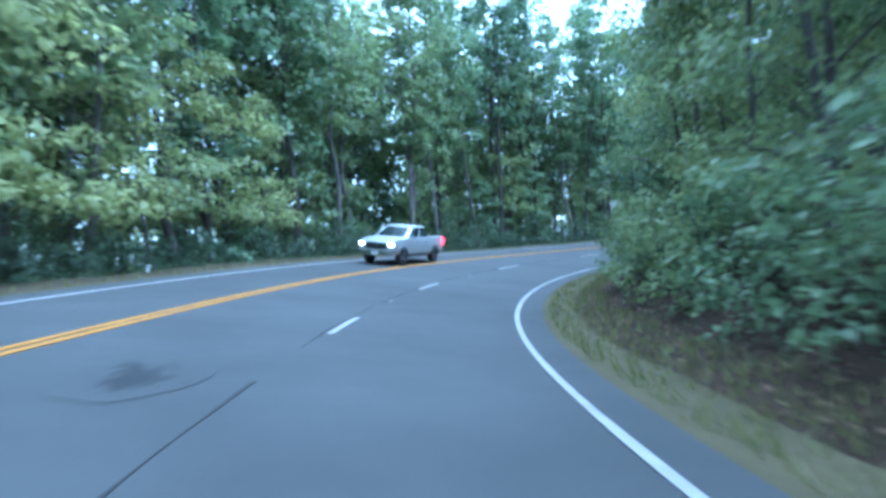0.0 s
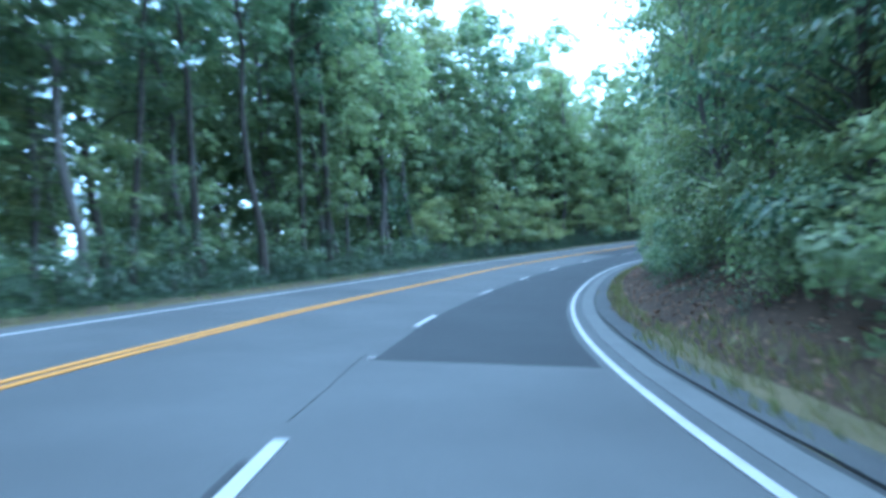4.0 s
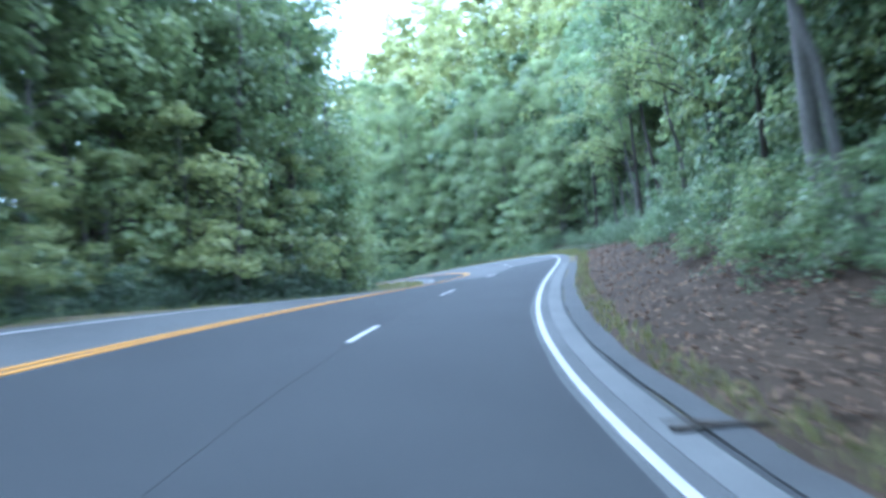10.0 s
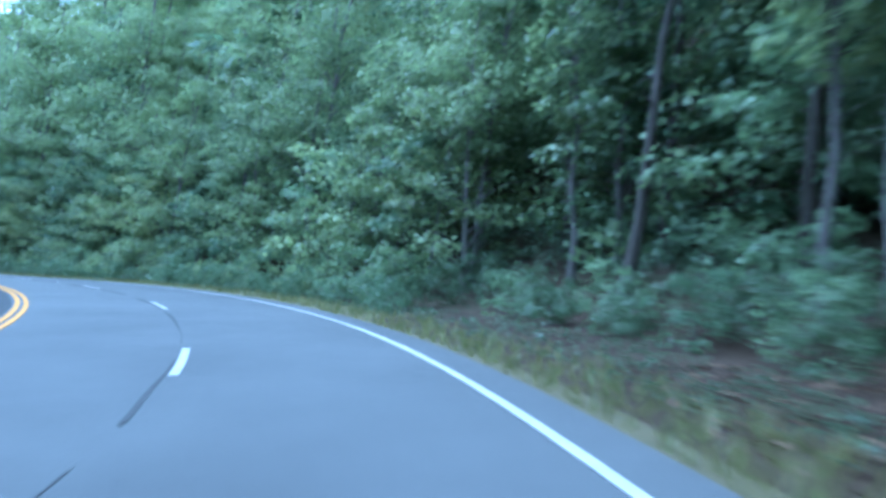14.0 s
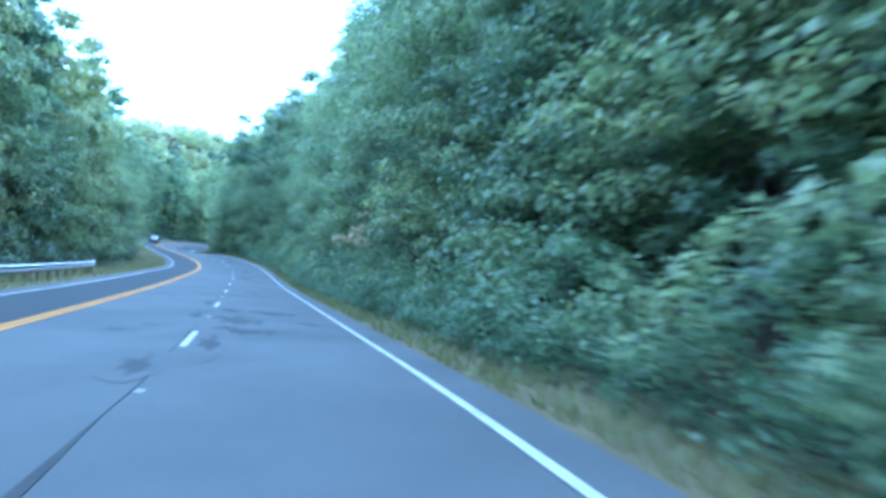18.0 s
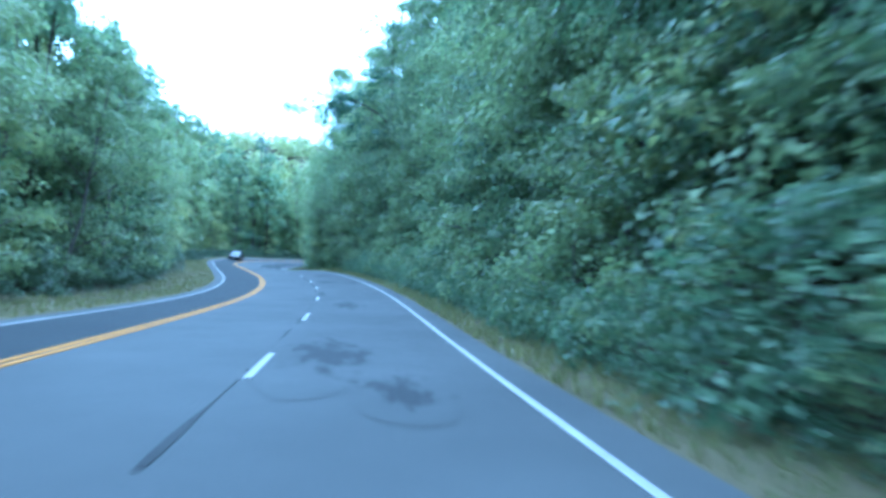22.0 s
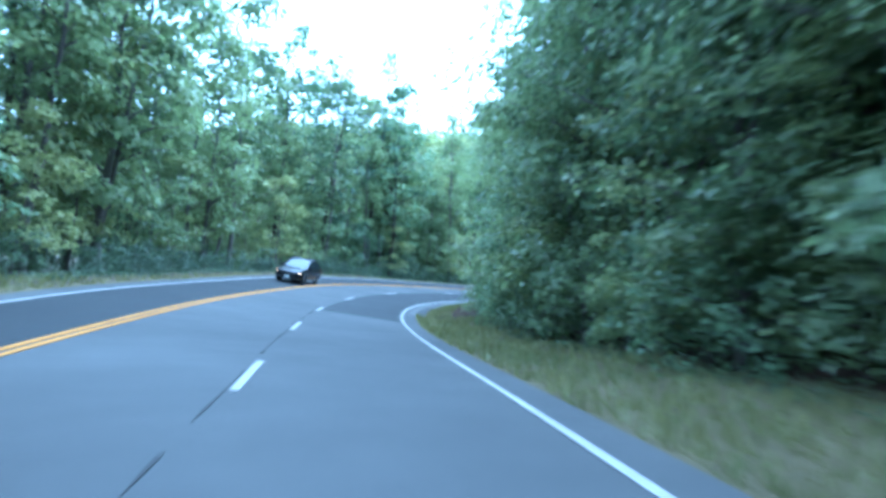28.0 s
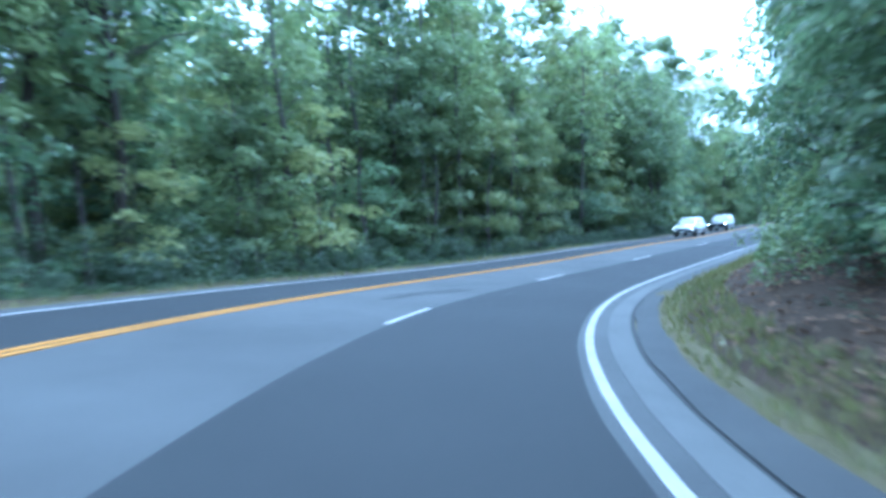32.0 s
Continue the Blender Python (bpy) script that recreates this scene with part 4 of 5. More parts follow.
row("slender_forest_tree", 84, 172, -12.4, -10.6, 5.0, (0.75, 1.05), [1, 3], 0.07)
row("understorey_tree", 18, 36, -12.2, -10.6, 3.0, (1.0, 1.3), [3])
row("roadside_tree", 172, 372, -15.6, -13.2, 3.4, (0.9, 1.2), [0, 2, 3])
row("roadside_tall_tree", 228, 300, -18.5, -15.8, 3.6, (1.0, 1.2))
row("roadside_tall_tree", 300, 345, -18.5, -15.8, 3.6, (0.9, 1.1))
# Mostly the pale variant again, for the same lit look.
row("roadside_tall_tree", 345, 374, -18.5, -15.5, 4.2, (0.95, 1.2), [3, 1])
row("tall_broadleaf_tree", 165, 230, -21, -16.5, 4.2, (0.85, 1.15), [0, 1])
row("background_tree", 165, 345, -29, -23, 4.2, (1.05, 1.35))
row("slender_forest_tree", 374, 500, -15.5, -12.5, 5.2, (0.85, 1.15), [1, 3])
row("slender_forest_tree", 345, 500, -21, -16.5, 5.2)
row("tall_broadleaf_tree", 350, 500, -27, -22, 8.0, (0.8, 1.0))
row("understorey_tree", 345, 500, -15, -12.5, 3.2, (0.7, 1.2))
row("roadside_tree", 438, 530, -13.8, -11.5, 3.4, (0.9, 1.2))
row("roadside_tall_tree", 426, 470, -17, -13.5, 8.0, (0.7, 0.9), [1, 3])
row("roadside_tall_tree", 44, 145, -22, -14.5, 8.0, (0.85, 1.15), [1, 3])
row("tall_broadleaf_tree", -20, 60, -16, -12.5, 11, (0.9, 1.1))
row("roadside_tall_tree", 420, 476, -26, -19, 8.0, (0.85, 1.05), [1, 3])
row("roadside_tree", 345, 408, -27, -22, 6.0, (0.5, 0.75))
row("slender_forest_tree", 92, 168, -15.5, -11.5, 7.5, (1.1, 1.35), [1, 3])
row("slender_forest_tree", 60, 168, -24, -16, 6.5, (1.15, 1.4), [1, 3])
row("tall_broadleaf_tree", 388, 426, -16, -12.5, 14.0, (0.85, 1.1), [0, 1])
row("tall_broadleaf_tree", 4, 42, -15.5, -12.5, 7.0, (0.9, 1.1), [0, 1])
row("pine_tree", 20, 110, -20, -13, 13)
row("pine_tree", 395, 470, -19, -14, 13)
undergrowth("undergrowth", "low leafy undergrowth along the far verge", [np.concatenate(q) for q in zip(
    spots(-30, 175, -11.4, -10.2, 2.0, rng), spots(-30, 175, -14.5, -11.5, 2.4, rng), spots(345, 500, -13.8, -11.2, 2.0, rng),
    spots(345, 500, -18, -13.5, 2.4, rng), spots(175, 345, -13.6, -12.2, 2.2, rng))], "shrub", rng, (0.6, 1.15), M_BRAMBLE_DIM)

# The shade inside the wood is put into these leaves' dark colour.
undergrowth("verge_brambles", "brambles and weeds against the paved edge, darkened like the wood's shaded inside", [np.concatenate(q) for q in zip(
    spots(-30, 174, -10.0, -9.32, 0.8, np.random.default_rng(31)), spots(376, 500, -10.0, -9.32, 0.9, np.random.default_rng(32)))], "shrub", np.random.default_rng(33), (0.35, 0.55), M_BRAMBLE_DIM)
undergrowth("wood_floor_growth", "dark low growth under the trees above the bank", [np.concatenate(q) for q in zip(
    spots(174, 206, 7.2, 9.5, 0.7, np.random.default_rng(41)), spots(170, 206, 9.5, 13.5, 0.7, np.random.default_rng(42)))], "shrub", np.random.default_rng(43), (0.35, 0.65), M_BRAMBLE_DIM)
undergrowth("small_trees", "small leafy trees inside the wood", [np.concatenate(q) for q in zip(
    spots(-35, 175, -21, -15.5, 4.5, rng), spots(345, 500, -20, -15.5, 3.0, rng))], "understorey_tree", rng, (0.9, 1.5), M_LEAF)
undergrowth("slope_thicket", "leafy thicket on the slope behind the roadside trees", spots(192, 404, 10.4, 13.5, 2.0, rng), "understorey_tree", rng, (1.0, 1.6), M_LEAF)
# Hillside, far and low woods: distance haze is put into the pale leaf colour.
undergrowth("hillside_woods", "wooded hillside above the road, haze put into its pale leaf colour", [np.concatenate(q) for q in zip(
    spots(150, 360, 27, 35, 4.2, rng), spots(170, 360, 38, 48, 3.4, rng), spots(180, 360, 48, 64, 3.4, rng))], "background_tree", rng, (0.85, 1.2), M_LEAF_PALE_HAZE)
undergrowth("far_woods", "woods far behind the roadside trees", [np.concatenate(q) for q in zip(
    spots(70, 178, -42, -34, 6.0, rng), spots(480, 530, -40, -26, 4.0, rng), spots(370, 520, 27, 36, 6.0, rng))], "background_tree", rng, (0.8, 1.12), M_LEAF_PALE_HAZE)
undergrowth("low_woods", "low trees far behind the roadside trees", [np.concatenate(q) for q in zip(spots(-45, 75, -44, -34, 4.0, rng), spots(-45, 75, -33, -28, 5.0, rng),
    spots(345, 440, -44, -32, 2.8, rng), spots(345, 440, -56, -46, 3.2, rng))], "background_tree", rng, (0.45, 0.65), M_LEAF_PALE_HAZE)
undergrowth("brambles", "low leafy brambles between the grass and the trees", spots(200, 346, 5.4, 6.0, 1.0, rng), "shrub", rng, (0.35, 0.6), M_LEAF_DARK)
# Haze over the bend is likewise coloured into these pale leaves.
undergrowth("bend_woods", "tall woods beyond the bend, haze put into their pale leaf colour", [np.concatenate(q) for q in zip(
    spots(430, 480, -36, -29, 5.0, rng), spots(440, 480, -47, -38, 5.0, rng), spots(450, 480, -62, -50, 5.0, rng))], "background_tree", rng, (1.05, 1.4), M_LEAF_PALE_HAZE)

undergrowth("upper_woods", "tall green woods behind the roadside trees", [np.concatenate(q) for q in zip(
    spots(285, 410, 13, 16, 2.6, np.random.default_rng(21)), spots(285, 410, 16.5, 21, 3.2, np.random.default_rng(22)))], "background_tree", np.random.default_rng(23), (0.95, 1.25), M_LEAF)


# a wooded ridge far beyond the road's end
def far_ridge(cx, cy, azimuth, half_length, half_depth, height):
    across = np.array((math.cos(azimuth), -math.sin(azimuth)))
    along = np.array((math.sin(azimuth), math.cos(azimuth)))
    nu, nv = 150, 60
    u, v = np.meshgrid(np.linspace(-1, 1, nu), np.linspace(-1, 1, nv), indexing="ij")
    x = cx + across[0] * u * half_length + along[0] * v * half_depth
    y = cy + across[1] * u * half_length + along[1] * v * half_depth
    z = height * np.clip(1 - v**2, 0, 1) * (0.35 + 0.65 * np.clip(1 - (u - 0.1) ** 2, 0, 1)) - 3
    rough = np.array([noise.noise((a * 0.11, b * 0.11, 2.0)) * 5.0 + noise.noise((a * 0.02, b * 0.02, 4.0)) * 9.0 for a, b in zip(x.ravel(), y.ravel())])
    z = z + rough.reshape(z.shape) * np.clip(1.2 - np.abs(v), 0, 1)
    idx = np.arange(nu * nv).reshape(nu, nv)
    faces = np.stack([idx[:-1, :-1], idx[1:, :-1], idx[1:, 1:], idx[:-1, 1:]], -1).reshape(-1, 4).tolist()
    hill = mesh_object("far_ridge", np.column_stack([x.ravel(), y.ravel(), z.ravel()]), faces, M_GROUND, None, True)
    rng_h = np.random.default_rng(61)
    near = (v < 0.15) & (v > -0.95)
    pick = rng_h.choice(np.flatnonzero(near.ravel()), 1500, replace=False)
    centres = np.column_stack([x.ravel()[pick], y.ravel()[pick], z.ravel()[pick] + 2.5]) + rng_h.normal(0, 1.0, (1500, 3))
    crowns = leaf_cloud(rng_h, centres, rng_h.uniform(3.0, 5.5, 1500), np.tile((*-along, 0.3), (1500, 1)), 42, 1.7, 0.9, 0.9, corners=3)
    # The ridge's haze comes from the pale leaf colour.
    woods = new("ridge_woods", quick_mesh("ridge_woods", crowns, M_LEAF_PALE_HAZE, corners=3))
    tagged(woods, "distant green woods covering the far ridge", "woods", kind="stuff")
    return tagged(hill, "far wooded ridge beyond the end of the road", "hill", kind="structure")


far_ridge(455, 414, radians(42), 210, 110, 56)


# ---- vehicles ----
def part(name, bm, mat, parent, label="", smooth=True):
    me = bpy.data.meshes.new(name)
    bm.normal_update()
    bm.to_mesh(me)
    bm.free()
    me.materials.append(mat)
    if smooth:
        me.shade_smooth()
        me.set_sharp_from_angle(angle=radians(35))
    ob = new(name, me)
    ob.parent = parent
    if label:
        tagged(ob, label)
    return ob


def box_bm(cx, cy, cz, sx, sy, sz, bevel=0.02):
    bm = bmesh.new()
    bmesh.ops.create_cube(bm, size=1.0, matrix=Matrix.LocRotScale((cx, cy, cz), None, (sx, sy, sz)))
    if bevel:
        bmesh.ops.bevel(bm, geom=bm.edges[:], offset=bevel, segments=2, affect="EDGES")
    return bm


def loft_bm(sections):
    """Closed hull through sections: (y, [(x, z) of the right half from the bottom middle to the top middle])."""
    bm = bmesh.new()
    rings = []
    for y, half in sections:
        pts = list(half) + [(-x, z) for x, z in reversed(half) if x > 1e-6]
        rings.append([bm.verts.new((x, y, z)) for x, z in pts])
    for a, b in zip(rings, rings[1:]):
        n = len(a)
        for i in range(n):
            bm.faces.new((a[i], a[(i + 1) % n], b[(i + 1) % n], b[i]))
    bm.faces.new(rings[0][::-1])
    bm.faces.new(rings[-1])
    bmesh.ops.recalc_face_normals(bm, faces=bm.faces[:])
    return bm


def hull(w, z0, zs, z1):
    """Half outline of a car body: sill, side with a shoulder, rounded top."""
    return [(0, z0), (w * 0.9, z0), (w * 0.985, z0 + 0.1), (w, (z0 + zs) / 2), (w * 0.985, zs), (w * 0.93, z1 - 0.03), (w * 0.82, z1), (0, z1)]


def quad_bm(pts, thick=0.012):
    bm = bmesh.new()
    f = bm.faces.new([bm.verts.new(p) for p in pts])
    bm.normal_update()
    ext = bmesh.ops.extrude_face_region(bm, geom=[f])
    n = f.normal.copy()
    for v in ext["geom"]:
        if isinstance(v, bmesh.types.BMVert):
            v.co += n * thick
    bmesh.ops.recalc_face_normals(bm, faces=bm.faces[:])
    return bm


def lathe_bm(profile, x, y, z, seg=22):
    """Turned about the x axis: profile of (x, radius)."""
    bm = bmesh.new()
    rings = [[bm.verts.new((x + px, y + r * math.cos(2 * math.pi * i / seg), z + r * math.sin(2 * math.pi * i / seg))) for i in range(seg)] for px, r in profile]
    for a, b in zip(rings, rings[1:]):
        for i in range(seg):
            bm.faces.new((a[i], a[(i + 1) % seg], b[(i + 1) % seg], b[i]))
    bm.faces.new(rings[0][::-1])
    bm.faces.new(rings[-1])
    bmesh.ops.recalc_face_normals(bm, faces=bm.faces[:])
    return bm


M_SILVER = material("silver_car_paint", (0.36, 0.365, 0.37), 0.35, 0.3, 0.5)
M_BLACKPAINT = material("dark_car_paint", (0.012, 0.011, 0.013), 0.25, 0.0, 0.22)
M_PALEPAINT = material("pale_car_paint", (0.27, 0.275, 0.28), 0.3, 0.3, 0.5)
M_GLASS = material("tinted_glass", (0.015, 0.02, 0.024), 0.12, 0.0, 0.3)
M_TYRE = noisy("tyre_rubber", (0.015, 0.015, 0.016), (0.035, 0.035, 0.036), 0.85, (4.0, 40.0), 0.1, 0.3)
M_RIM = material("alloy", (0.42, 0.43, 0.45), 0.35, 0.8)
M_TRIM = material("black_trim", (0.02, 0.02, 0.021), 0.5, 0.0, 0.4)
M_CHROME = material("chrome", (0.62, 0.63, 0.65), 0.15, 1.0)


def glowing(name, colour, strength):
    m = material(name, colour, 0.3)
    b = m.node_tree.nodes["Principled BSDF"]
    b.inputs["Emission Color"].default_value = (*colour, 1)
    b.inputs["Emission Strength"].default_value = strength
    return m


M_HEADLAMP = glowing("lit_headlamp", (1.0, 0.86, 0.62), 4.0)
M_AMBER = glowing("lit_amber_headlamp", (1.0, 0.55, 0.25), 1.2)
M_TAIL = glowing("lit_tail_lamp", (0.9, 0.02, 0.04), 1.6)
M_REDLENS = material("red_lens", (0.25, 0.01, 0.015), 0.2)
M_PLATE = material("number_plate", (0.6, 0.6, 0.58), 0.5)


def wheels(top, half_track, axles, r, width):
    for y in axles:
        for side in (-1, 1):
            x = side * half_track
            t = width / 2
            tyre = part("wheel", lathe_bm([(-t, r * 0.66), (-t, r * 0.9), (-t * 0.75, r * 0.985), (-t * 0.3, r), (t * 0.3, r), (t * 0.75, r * 0.985), (t, r * 0.9), (t, r * 0.66)], x, y, r), M_TYRE, top)
            o = side * (t - 0.015)
            part("rim", lathe_bm([(o - side * 0.05, r * 0.66), (o, r * 0.67), (o + side * 0.012, r * 0.6), (o - side * 0.03, r * 0.5), (o - side * 0.035, r * 0.2), (o + side * 0.01, r * 0.14)], x, y, r), M_RIM, tyre, "alloy rim")
            for k in range(6):
                w = k * math.pi / 3
                bm = box_bm(x + o, y + math.cos(w) * r * 0.36, r + math.sin(w) * r * 0.36, 0.03, 0.05, r * 0.46, 0)
                bmesh.ops.rotate(bm, verts=bm.verts[:], cent=(x + o, y + math.cos(w) * r * 0.36, r + math.sin(w) * r * 0.36), matrix=Matrix.Rotation(w - math.pi / 2, 3, "X"))
                part("spoke", bm, M_RIM, tyre, "", False)


def arches(top, half_width, axles, r):
    """Dark round wheel openings on the flanks."""
    for y in axles:
        for side in (-1, 1):
            bm = bmesh.new()
            seg = 18
            inner, outer = [], []
            for i in range(seg + 1):
                w = math.pi * i / seg
                for ring, rr in ((inner, r * 1.02), (outer, r * 1.2)):
                    ring.append(bm.verts.new((side * (half_width + 0.012), y + rr * math.cos(w), r + rr * math.sin(w))))
            for i in range(seg):
                bm.faces.new((inner[i], inner[i + 1], outer[i + 1], outer[i]))
            ext = bmesh.ops.extrude_face_region(bm, geom=bm.faces[:])
            for v in ext["geom"]:
                if isinstance(v, bmesh.types.BMVert):
                    v.co.x -= side * 0.2
            bmesh.ops.recalc_face_normals(bm, faces=bm.faces[:])
            part("wheel_arch", bm, M_TRIM, top, "black wheel arch")


def cabin(top, levels, paint, splits):
    """Pillared cabin from its bottom and top outlines, with panes set into it. levels: (z, y_rear, y_front, half width) from the belt up."""
    bm = bmesh.new()
    rings = []
    for z, y0, y1, w in levels:
        c = 0.12
        pts = [(w, y0 + c), (w, y1 - c), (w - c, y1), (-w + c, y1), (-w, y1 - c), (-w, y0 + c), (-w + c, y0), (w - c, y0)]
        rings.append([bm.verts.new((x, y, z)) for x, y in pts])
    for a, b in zip(rings, rings[1:]):
        for i in range(8):
            bm.faces.new((a[i], a[(i + 1) % 8], b[(i + 1) % 8], b[i]))
    bm.faces.new(rings[0])
    bm.faces.new(rings[-1])
    bmesh.ops.recalc_face_normals(bm, faces=bm.faces[:])
    part("cabin", bm, paint, top)
    (za, r0, f0, w0), (zb, r1, f1, w1) = levels[0], levels[1]

    def at(u, q, side):
        """A place on the flank: u from the belt (0) to the roof (1), q from rear (0) to front (1)."""
        y = (r0 + (r1 - r0) * u) * (1 - q) + (f0 + (f1 - f0) * u) * q
        return (side * (w0 + (w1 - w0) * u + 0.004), y, za + (zb - za) * u)

    for side in (-1, 1):
        for q0, q1 in splits:
            pts = [at(0.1, q0, side), at(0.1, q1, side), at(0.88, q1, side), at(0.88, q0, side)]
            part("side_window", quad_bm(pts if side > 0 else pts[::-1]), M_GLASS, top, "dark side window", False)
    for name, y0, y1, s in (("windscreen", f0, f1, 1), ("rear_window", r0, r1, -1)):
        pts = []
        for u, k in ((0.08, 1), (0.08, -1), (0.9, -1), (0.9, 1)):
            w = (w0 + (w1 - w0) * u - 0.16) * k
            pts.append((w * s, y0 + (y1 - y0) * u + s * 0.006, za + (zb - za) * u))
        part(name, quad_bm(pts), M_GLASS, top, "dark glass", False)


def lay_vehicle(top, s, v, label):
    p = on_road(s, v)
    a, b = on_road(s - 1.5, v), on_road(s + 1.5, v)
    fwd = (a - b).normalized()                       # it comes towards the climbing lanes
    right = (on_road(s, v - 1) - on_road(s, v + 1)).normalized()
    up = right.cross(fwd).normalized()
    m = Matrix((right, fwd, up)).transposed().to_4x4()
    top.matrix_world = Matrix.Translation(p + up * 0.004) @ m
    return tagged(top, label, "car", "vehicles on the road")


def pickup(s, v):
    top = new("pickup_truck")
    w = 1.0
    sec = [(-2.95, hull(w * 0.95, 0.62, 1.1, 1.36)), (-2.85, hull(w, 0.56, 1.12, 1.4)), (-1.1, hull(w, 0.5, 1.14, 1.4)), (0.0, hull(w, 0.48, 1.14, 1.38)),
           (1.25, hull(w, 0.48, 1.12, 1.36)), (2.4, hull(w, 0.52, 1.08, 1.3)), (2.8, hull(w * 0.97, 0.58, 1.04, 1.22)), (2.92, hull(w * 0.9, 0.62, 1.0, 1.12))]
    part("body", loft_bm(sec), M_SILVER, top)
    part("cargo_bed", box_bm(0, -2.0, 1.405, 1.62, 1.62, 0.03, 0.01), M_TRIM, top, "dark open bed")
    cabin(top, [(1.34, -1.12, 1.52, 0.93), (1.9, -0.92, 0.62, 0.74), (1.95, -0.8, 0.45, 0.66)], M_SILVER, ((0.06, 0.44), (0.5, 0.9)))
    part("grille", box_bm(0, 2.9, 0.93, 1.15, 0.08, 0.36, 0.03), M_TRIM, top, "dark barred grille")
    for z in (0.82, 0.93, 1.04):
        part("grille_bar", box_bm(0, 2.945, z, 1.12, 0.03, 0.035, 0.008), M_CHROME, top, "chrome bar")
    part("front_bumper", box_bm(0, 2.93, 0.58, 1.92, 0.2, 0.24, 0.05), M_CHROME, top, "chrome bumper")
    part("rear_bumper", box_bm(0, -3.0, 0.6, 1.86, 0.16, 0.2, 0.04), M_CHROME, top, "chrome bumper")
    part("number_plate", box_bm(0, 3.035, 0.6, 0.32, 0.015, 0.16, 0), M_PLATE, top, "plain number plate", False)
    for side in (-1, 1):
        part("headlamp", box_bm(side * 0.77, 2.86, 1.0, 0.3, 0.12, 0.2, 0.04), M_HEADLAMP, top, "lit headlamp")
        part("tail_lamp", box_bm(side * 0.95, -2.9, 1.1, 0.12, 0.14, 0.42, 0.02), M_TAIL, top, "red tail lamp")
        part("mirror", box_bm(side * 1.1, 1.12, 1.42, 0.24, 0.12, 0.2, 0.04), M_CHROME, top, "wing mirror")
        part("running_board", box_bm(side * 0.93, 0.1, 0.45, 0.16, 2.1, 0.07, 0.02), M_TRIM, top)
        for y in (-0.25, 0.72):
            part("door_handle", box_bm(side * 1.005, y - 0.3, 1.14, 0.035, 0.2, 0.035, 0.01), M_CHROME, top)
    arches(top, w, (-1.85, 1.9), 0.42)
    wheels(top, 0.87, (-1.85, 1.9), 0.42, 0.28)
    return lay_vehicle(top, s, v, "silver pickup truck with lit headlamps in the oncoming lane")


def suv(s, v, paint, lamp, label):
    top = new("suv")
    w = 0.92
    sec = [(-2.28, hull(w * 0.9, 0.45, 0.85, 1.0)), (-2.18, hull(w * 0.97, 0.36, 0.9, 1.08)), (-1.0, hull(w, 0.3, 0.9, 1.08)), (0.8, hull(w, 0.3, 0.88, 1.05)),
           (1.7, hull(w * 0.98, 0.32, 0.82, 0.98)), (2.15, hull(w * 0.93, 0.36, 0.74, 0.88)), (2.3, hull(w * 0.8, 0.4, 0.66, 0.76))]
    part("body", loft_bm(sec), paint, top)
    cabin(top, [(1.03, -2.12, 1.2, 0.86), (1.58, -1.7, 0.22, 0.68), (1.65, -1.5, 0.02, 0.58)], paint, ((0.04, 0.26), (0.31, 0.6), (0.65, 0.94)))
    part("grille", box_bm(0, 2.26, 0.64, 0.95, 0.1, 0.2, 0.03), M_TRIM, top, "dark grille")
    part("front_bumper", box_bm(0, 2.24, 0.42, 1.6, 0.16, 0.2, 0.05), M_TRIM, top, "dark bumper")
    part("number_plate", box_bm(0, 2.335, 0.45, 0.32, 0.015, 0.14, 0), M_PLATE, top, "plain number plate", False)
    for side in (-1, 1):
        part("headlamp", box_bm(side * 0.64, 2.16, 0.74, 0.36, 0.16, 0.12, 0.03), lamp, top, "lit headlamp")
        part("tail_lamp", box_bm(side * 0.78, -2.2, 0.95, 0.22, 0.1, 0.2, 0.02), M_REDLENS, top, "red tail lamp")
        part("mirror", box_bm(side * 0.98, 0.85, 1.08, 0.2, 0.1, 0.14, 0.03), paint, top, "wing mirror")
        part("roof_rail", box_bm(side * 0.56, -0.75, 1.68, 0.04, 1.5, 0.04, 0.01), M_TRIM, top)
        part("sill", box_bm(side * 0.9, 0.0, 0.32, 0.06, 2.1, 0.08, 0.02), M_CHROME, top, "bright sill strip")
    arches(top, w * 0.985, (-1.42, 1.38), 0.35)
    wheels(top, 0.8, (-1.42, 1.38), 0.35, 0.23)
    return lay_vehicle(top, s, v, label)


pickup(34.5, -4.8)
suv(394.0, -4.8, M_BLACKPAINT, M_AMBER, "glossy black suv with lit amber headlamps in the oncoming lane")
suv(466.5, -5.1, M_PALEPAINT, M_HEADLAMP, "pale silver suv with lit headlamps in the oncoming lane")
suv(479.0, -5.1, M_BLACKPAINT, M_HEADLAMP, "dark suv with lit headlamps behind another car")


